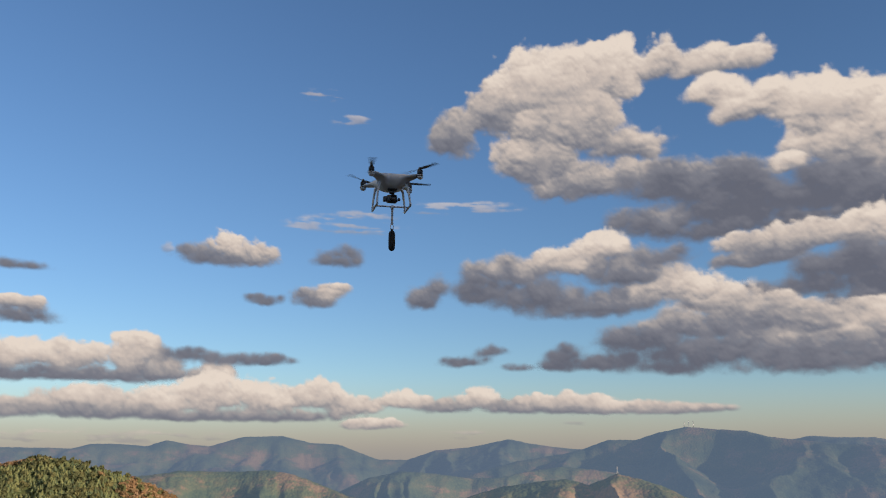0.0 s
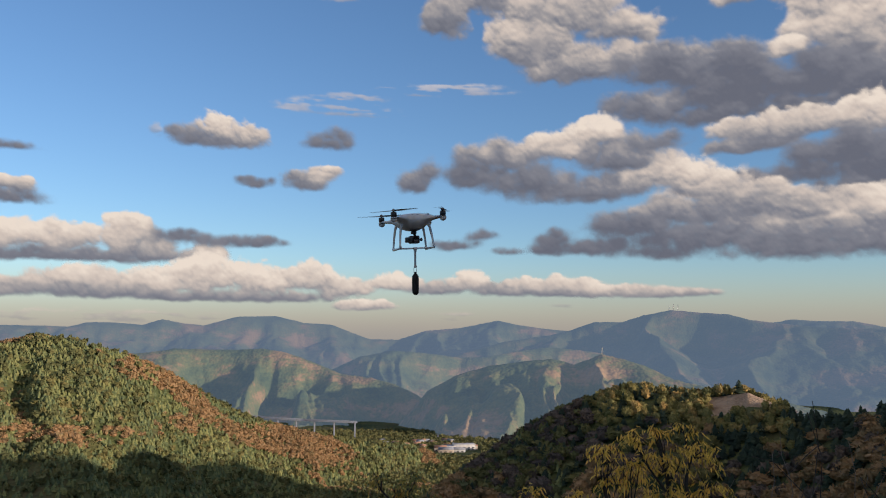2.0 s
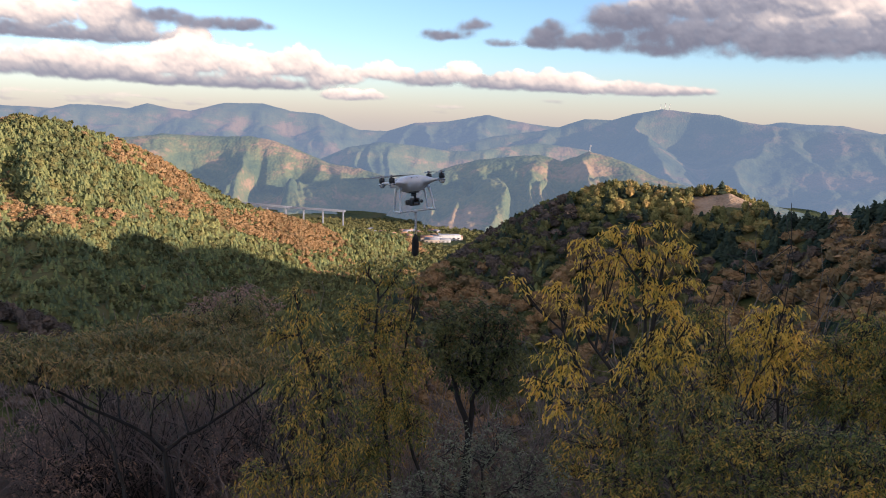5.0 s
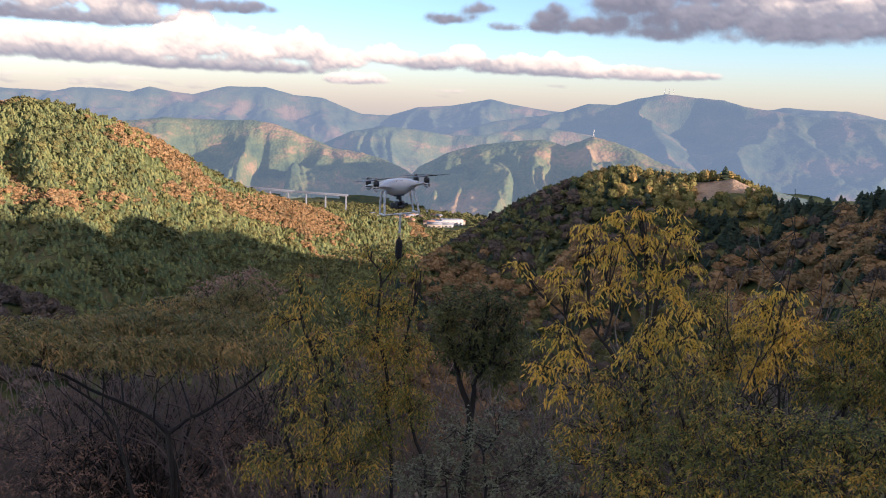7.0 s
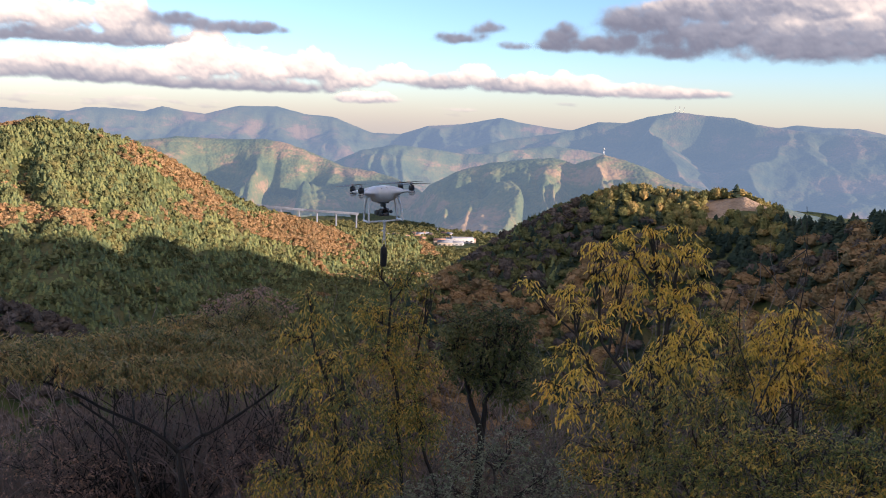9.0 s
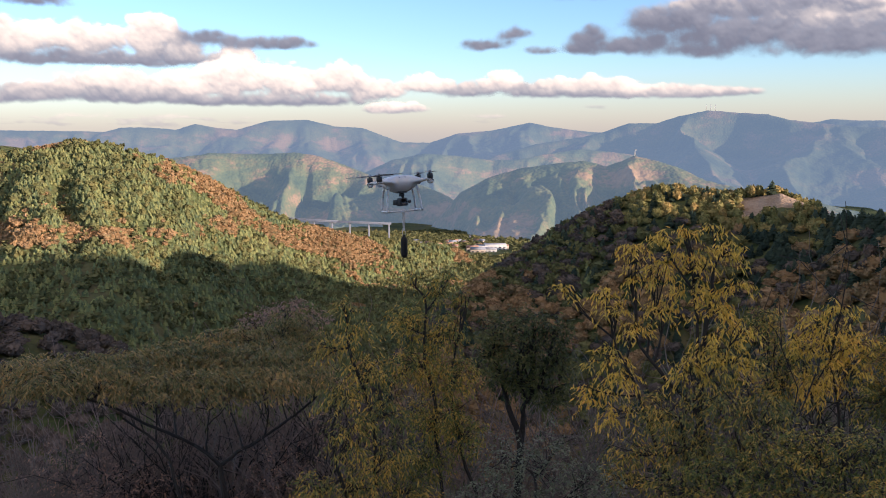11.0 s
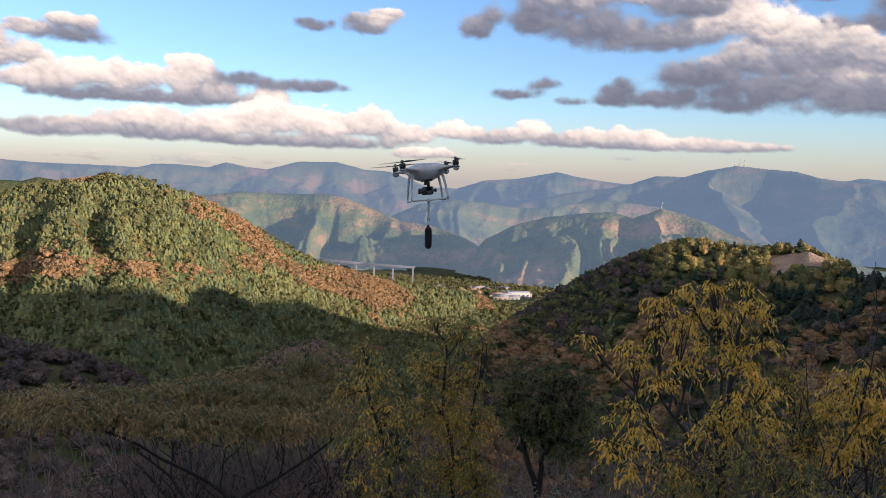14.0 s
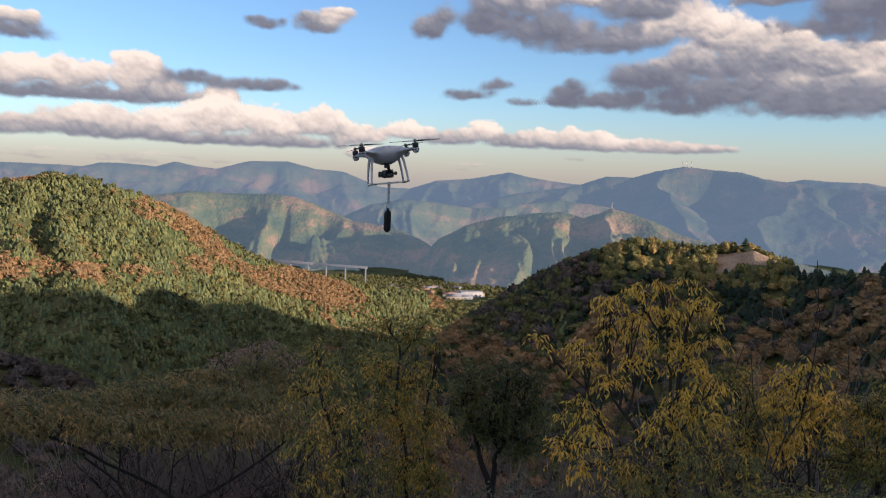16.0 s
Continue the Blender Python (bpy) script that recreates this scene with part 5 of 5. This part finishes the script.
def drone():
    """Front towards -y."""
    root = tagged(new("quadcopter_drone"), "white quadcopter drone hovering with a camera hung below", "drone")
    body = part("body", drone_body(), mat_shell, root, "white glossy plastic shell")
    bm = bmesh.new()
    box(bm, (0.034, 0.010, 0.005), pose(0, -0.0655, 0.0295, 38, 0, 0), 0.0015)
    part("vent", bm, mat_black, body, "dark slot on the shell's front")
    props = []
    for i, (sx, sy) in enumerate(((1, 1), (-1, 1), (-1, -1), (1, -1))):
        x, y = sx * ARM / math.sqrt(2), sy * ARM / math.sqrt(2)
        bm = bmesh.new()
        lathe(bm, [(0.016, 0.006), (0.017, 0.010), (0.0135, 0.016), (0.0135, 0.020), (0.0145, 0.022), (0.0145, 0.038), (0.012, 0.041), (0.004, 0.042),
                   (0.004, 0.046)], pose(x, y, 0), 20)
        motor = part("motor", bm, mat_motor, root, "dark metal motor with cooling slots")
        bm = bmesh.new()
        lathe(bm, [(0.004, -0.014), (0.012, -0.010), (0.016, -0.002), (0.0165, 0.008)], pose(x, y, 0.006), 18)
        part("motor_foot", bm, mat_shell, root)
        prop = part("propeller", blade_pair(), mat_blade, root, "grey two-blade propeller spinning")
        props.append((prop, x, y, 0.048, 1 if sx * sy > 0 else -1, i * 41))
    for s in (-1, 1):
        for fy in (-1, 1):
            bm = bmesh.new()
            pts = [(s * 0.064, fy * 0.050, 0.000), (s * 0.074, fy * 0.056, -0.030), (s * 0.081, fy * 0.061, -0.075), (s * 0.085, fy * 0.066, -0.118),
                   (s * 0.085, fy * 0.067, -0.130)]
            tube(bm, pts, [0.0085, 0.0065, 0.0055, 0.005, 0.005], 10)
            part("landing_leg", bm, mat_shell, root, "white curved landing strut")
        bm = bmesh.new()
        tube(bm, [(s * 0.085, -0.083, -0.126), (s * 0.085, -0.07, -0.131), (s * 0.085, 0.07, -0.131), (s * 0.085, 0.083, -0.126)], [0.004, 0.0055, 0.0055, 0.004], 10)
        part("skid", bm, mat_shell, root)
    bm = bmesh.new()
    tube(bm, [(-0.088, -0.03, -0.131), (0, -0.03, -0.132), (0.088, -0.03, -0.131)], [0.0042] * 3, 10)
    box(bm, (0.016, 0.014, 0.014), pose(0, -0.03, -0.133), 0.002)
    part("cross_bar", bm, mat_shell, root, "thin bar tied across the skids")
    # camera under the belly
    bm = bmesh.new()
    box(bm, (0.050, 0.050, 0.008), pose(0, -0.02, -0.040), 0.003)
    lathe(bm, [(0.013, -0.060), (0.015, -0.052), (0.011, -0.042)], pose(0, -0.02, 0), 16)
    tube(bm, [(0.004, -0.018, -0.056), (0.012, 0.0, -0.070), (0.010, 0.012, -0.082), (0.0, 0.010, -0.086)], [0.007] * 4, 8)
    tube(bm, [(0.0, 0.010, -0.086), (0.034, 0.008, -0.088), (0.038, -0.016, -0.088)], [0.006, 0.006, 0.009], 8)
    gim = part("gimbal", bm, mat_gimbal, root, "grey metal gimbal arm")
    bm = bmesh.new()
    box(bm, (0.052, 0.036, 0.038), pose(0.0, -0.018, -0.088), 0.006)
    box(bm, (0.020, 0.024, 0.026), pose(-0.034, -0.014, -0.088), 0.004)
    camera_box = part("camera_housing", bm, mat_gimbal, gim, "grey gimbal camera")
    bm = bmesh.new()
    lathe(bm, [(0.0175, 0), (0.0175, 0.014), (0.0155, 0.016), (0.0140, 0.012), (0.004, 0.010)], pose(0.002, -0.034, -0.088, 90, 0, 0), 20)
    part("lens", bm, mat_lens, gim, "black camera lens")
    # hung below: strap, clip and a dark capsule
    bm = bmesh.new()
    box(bm, (0.011, 0.0035, 0.088), pose(0, 0, -0.050), 0.0012)
    for z in (-0.010, -0.086):
        box(bm, (0.014, 0.007, 0.008), pose(0, 0, z), 0.0015)
    hang = part("hanging_strap", bm, mat_rod, root, "pale flat strap hanging from the bar")
    bm = bmesh.new()
    tube(bm, [(-0.006, 0, -0.090), (-0.0075, 0, -0.100), (-0.0065, 0, -0.118), (0.0065, 0, -0.118), (0.0075, 0, -0.100), (0.006, 0, -0.090), (-0.006, 0, -0.090)],
         [0.0014] * 7, 6)
    part("clip", bm, mat_rod, hang, "small metal clip")
    bm = bmesh.new()
    lathe(bm, [(0.003, -0.114), (0.006, -0.117), (0.0065, -0.124), (0.011, -0.127), (0.0155, -0.135), (0.0168, -0.146), (0.0168, -0.205), (0.0155, -0.216),
               (0.011, -0.224), (0.004, -0.228)], sides=22)
    part("capsule", bm, mat_black, hang, "matt black rounded capsule")
    return root, props, hang


the_drone, propellers, strap = drone()

# seconds, place, lean
FLIGHT = [
    (0.0, -0.267, 4.026, 2.936, 1.0),
    (0.5, -0.211, 4.084, 2.756, 3.1),
    (1.0, -0.146, 4.089, 2.547, 4.4),
    (1.5, -0.113, 4.082, 2.341, 6.5),
    (2.0, -0.110, 4.063, 2.142, 4.4),
    (2.5, -0.092, 4.084, 1.953, 8.7),
    (3.0, -0.134, 4.094, 1.771, 5.8),
    (3.5, -0.158, 4.097, 1.583, 1.4),
    (4.0, -0.159, 4.092, 1.395, 2.1),
    (4.5, -0.034, 4.088, 1.285, 10.9),
    (4.7, -0.033, 4.090, 1.310, 8.9),
    (5.4, -0.071, 4.088, 1.289, 6.0),
    (6.1, -0.110, 4.084, 1.260, 7.1),
    (6.8, -0.132, 4.080, 1.220, 8.2),
    (7.0, -0.125, 4.080, 1.211, 5.3),
    (7.5, -0.138, 4.078, 1.204, 5.4),
    (8.0, -0.176, 4.079, 1.227, 7.0),
    (8.5, -0.207, 4.080, 1.255, 3.9),
    (9.0, -0.255, 4.078, 1.262, 4.1),
    (9.5, -0.295, 4.076, 1.271, 3.3),
    (10.0, -0.341, 4.073, 1.281, 2.0),
    (10.2, -0.307, 4.077, 1.290, 2.7),
    (10.9, -0.315, 4.030, 1.350, 3.1),
    (11.6, -0.330, 3.982, 1.418, 4.6),
    (12.3, -0.367, 3.931, 1.470, 5.1),
    (12.5, -0.397, 3.879, 1.507, 6.2),
    (13.0, -0.394, 3.880, 1.554, 6.2),
    (13.5, -0.365, 3.883, 1.587, 4.4),
    (14.0, -0.315, 3.887, 1.635, 5.9),
    (14.5, -0.296, 3.888, 1.676, 8.8),
    (15.0, -0.261, 3.890, 1.697, 7.0),
    (15.5, -0.229, 3.892, 1.692, 7.1),
    (16.0, -0.283, 3.888, 1.715, 7.0),
]


def motions():
    rows, hang = [], []
    for i, (t, x, y, z, lean) in enumerate(FLIGHT):
        yaw = 15.0 + 2.0 * math.sin(t * 0.7)
        nose = 1.0 * math.sin(t * 0.9) - 4.0 * min(1, max(0, (t - 3) / 2))
        rows.append((t, pose(x, y, z - 0.017, nose, -lean, yaw)))
        hang.append((t, pose(0, -0.03, -0.134, -nose, lean + 1.2 * math.sin(t * 2.1), 0)))
    walk(the_drone, rows)
    walk(strap, hang)
    for prop, x, y, z, way, start in propellers:
        walk(prop, [(k / 30, pose(x, y, z, 0, 0, (start + way * 76 * k) % 360)) for k in range(0, 481)])


motions()
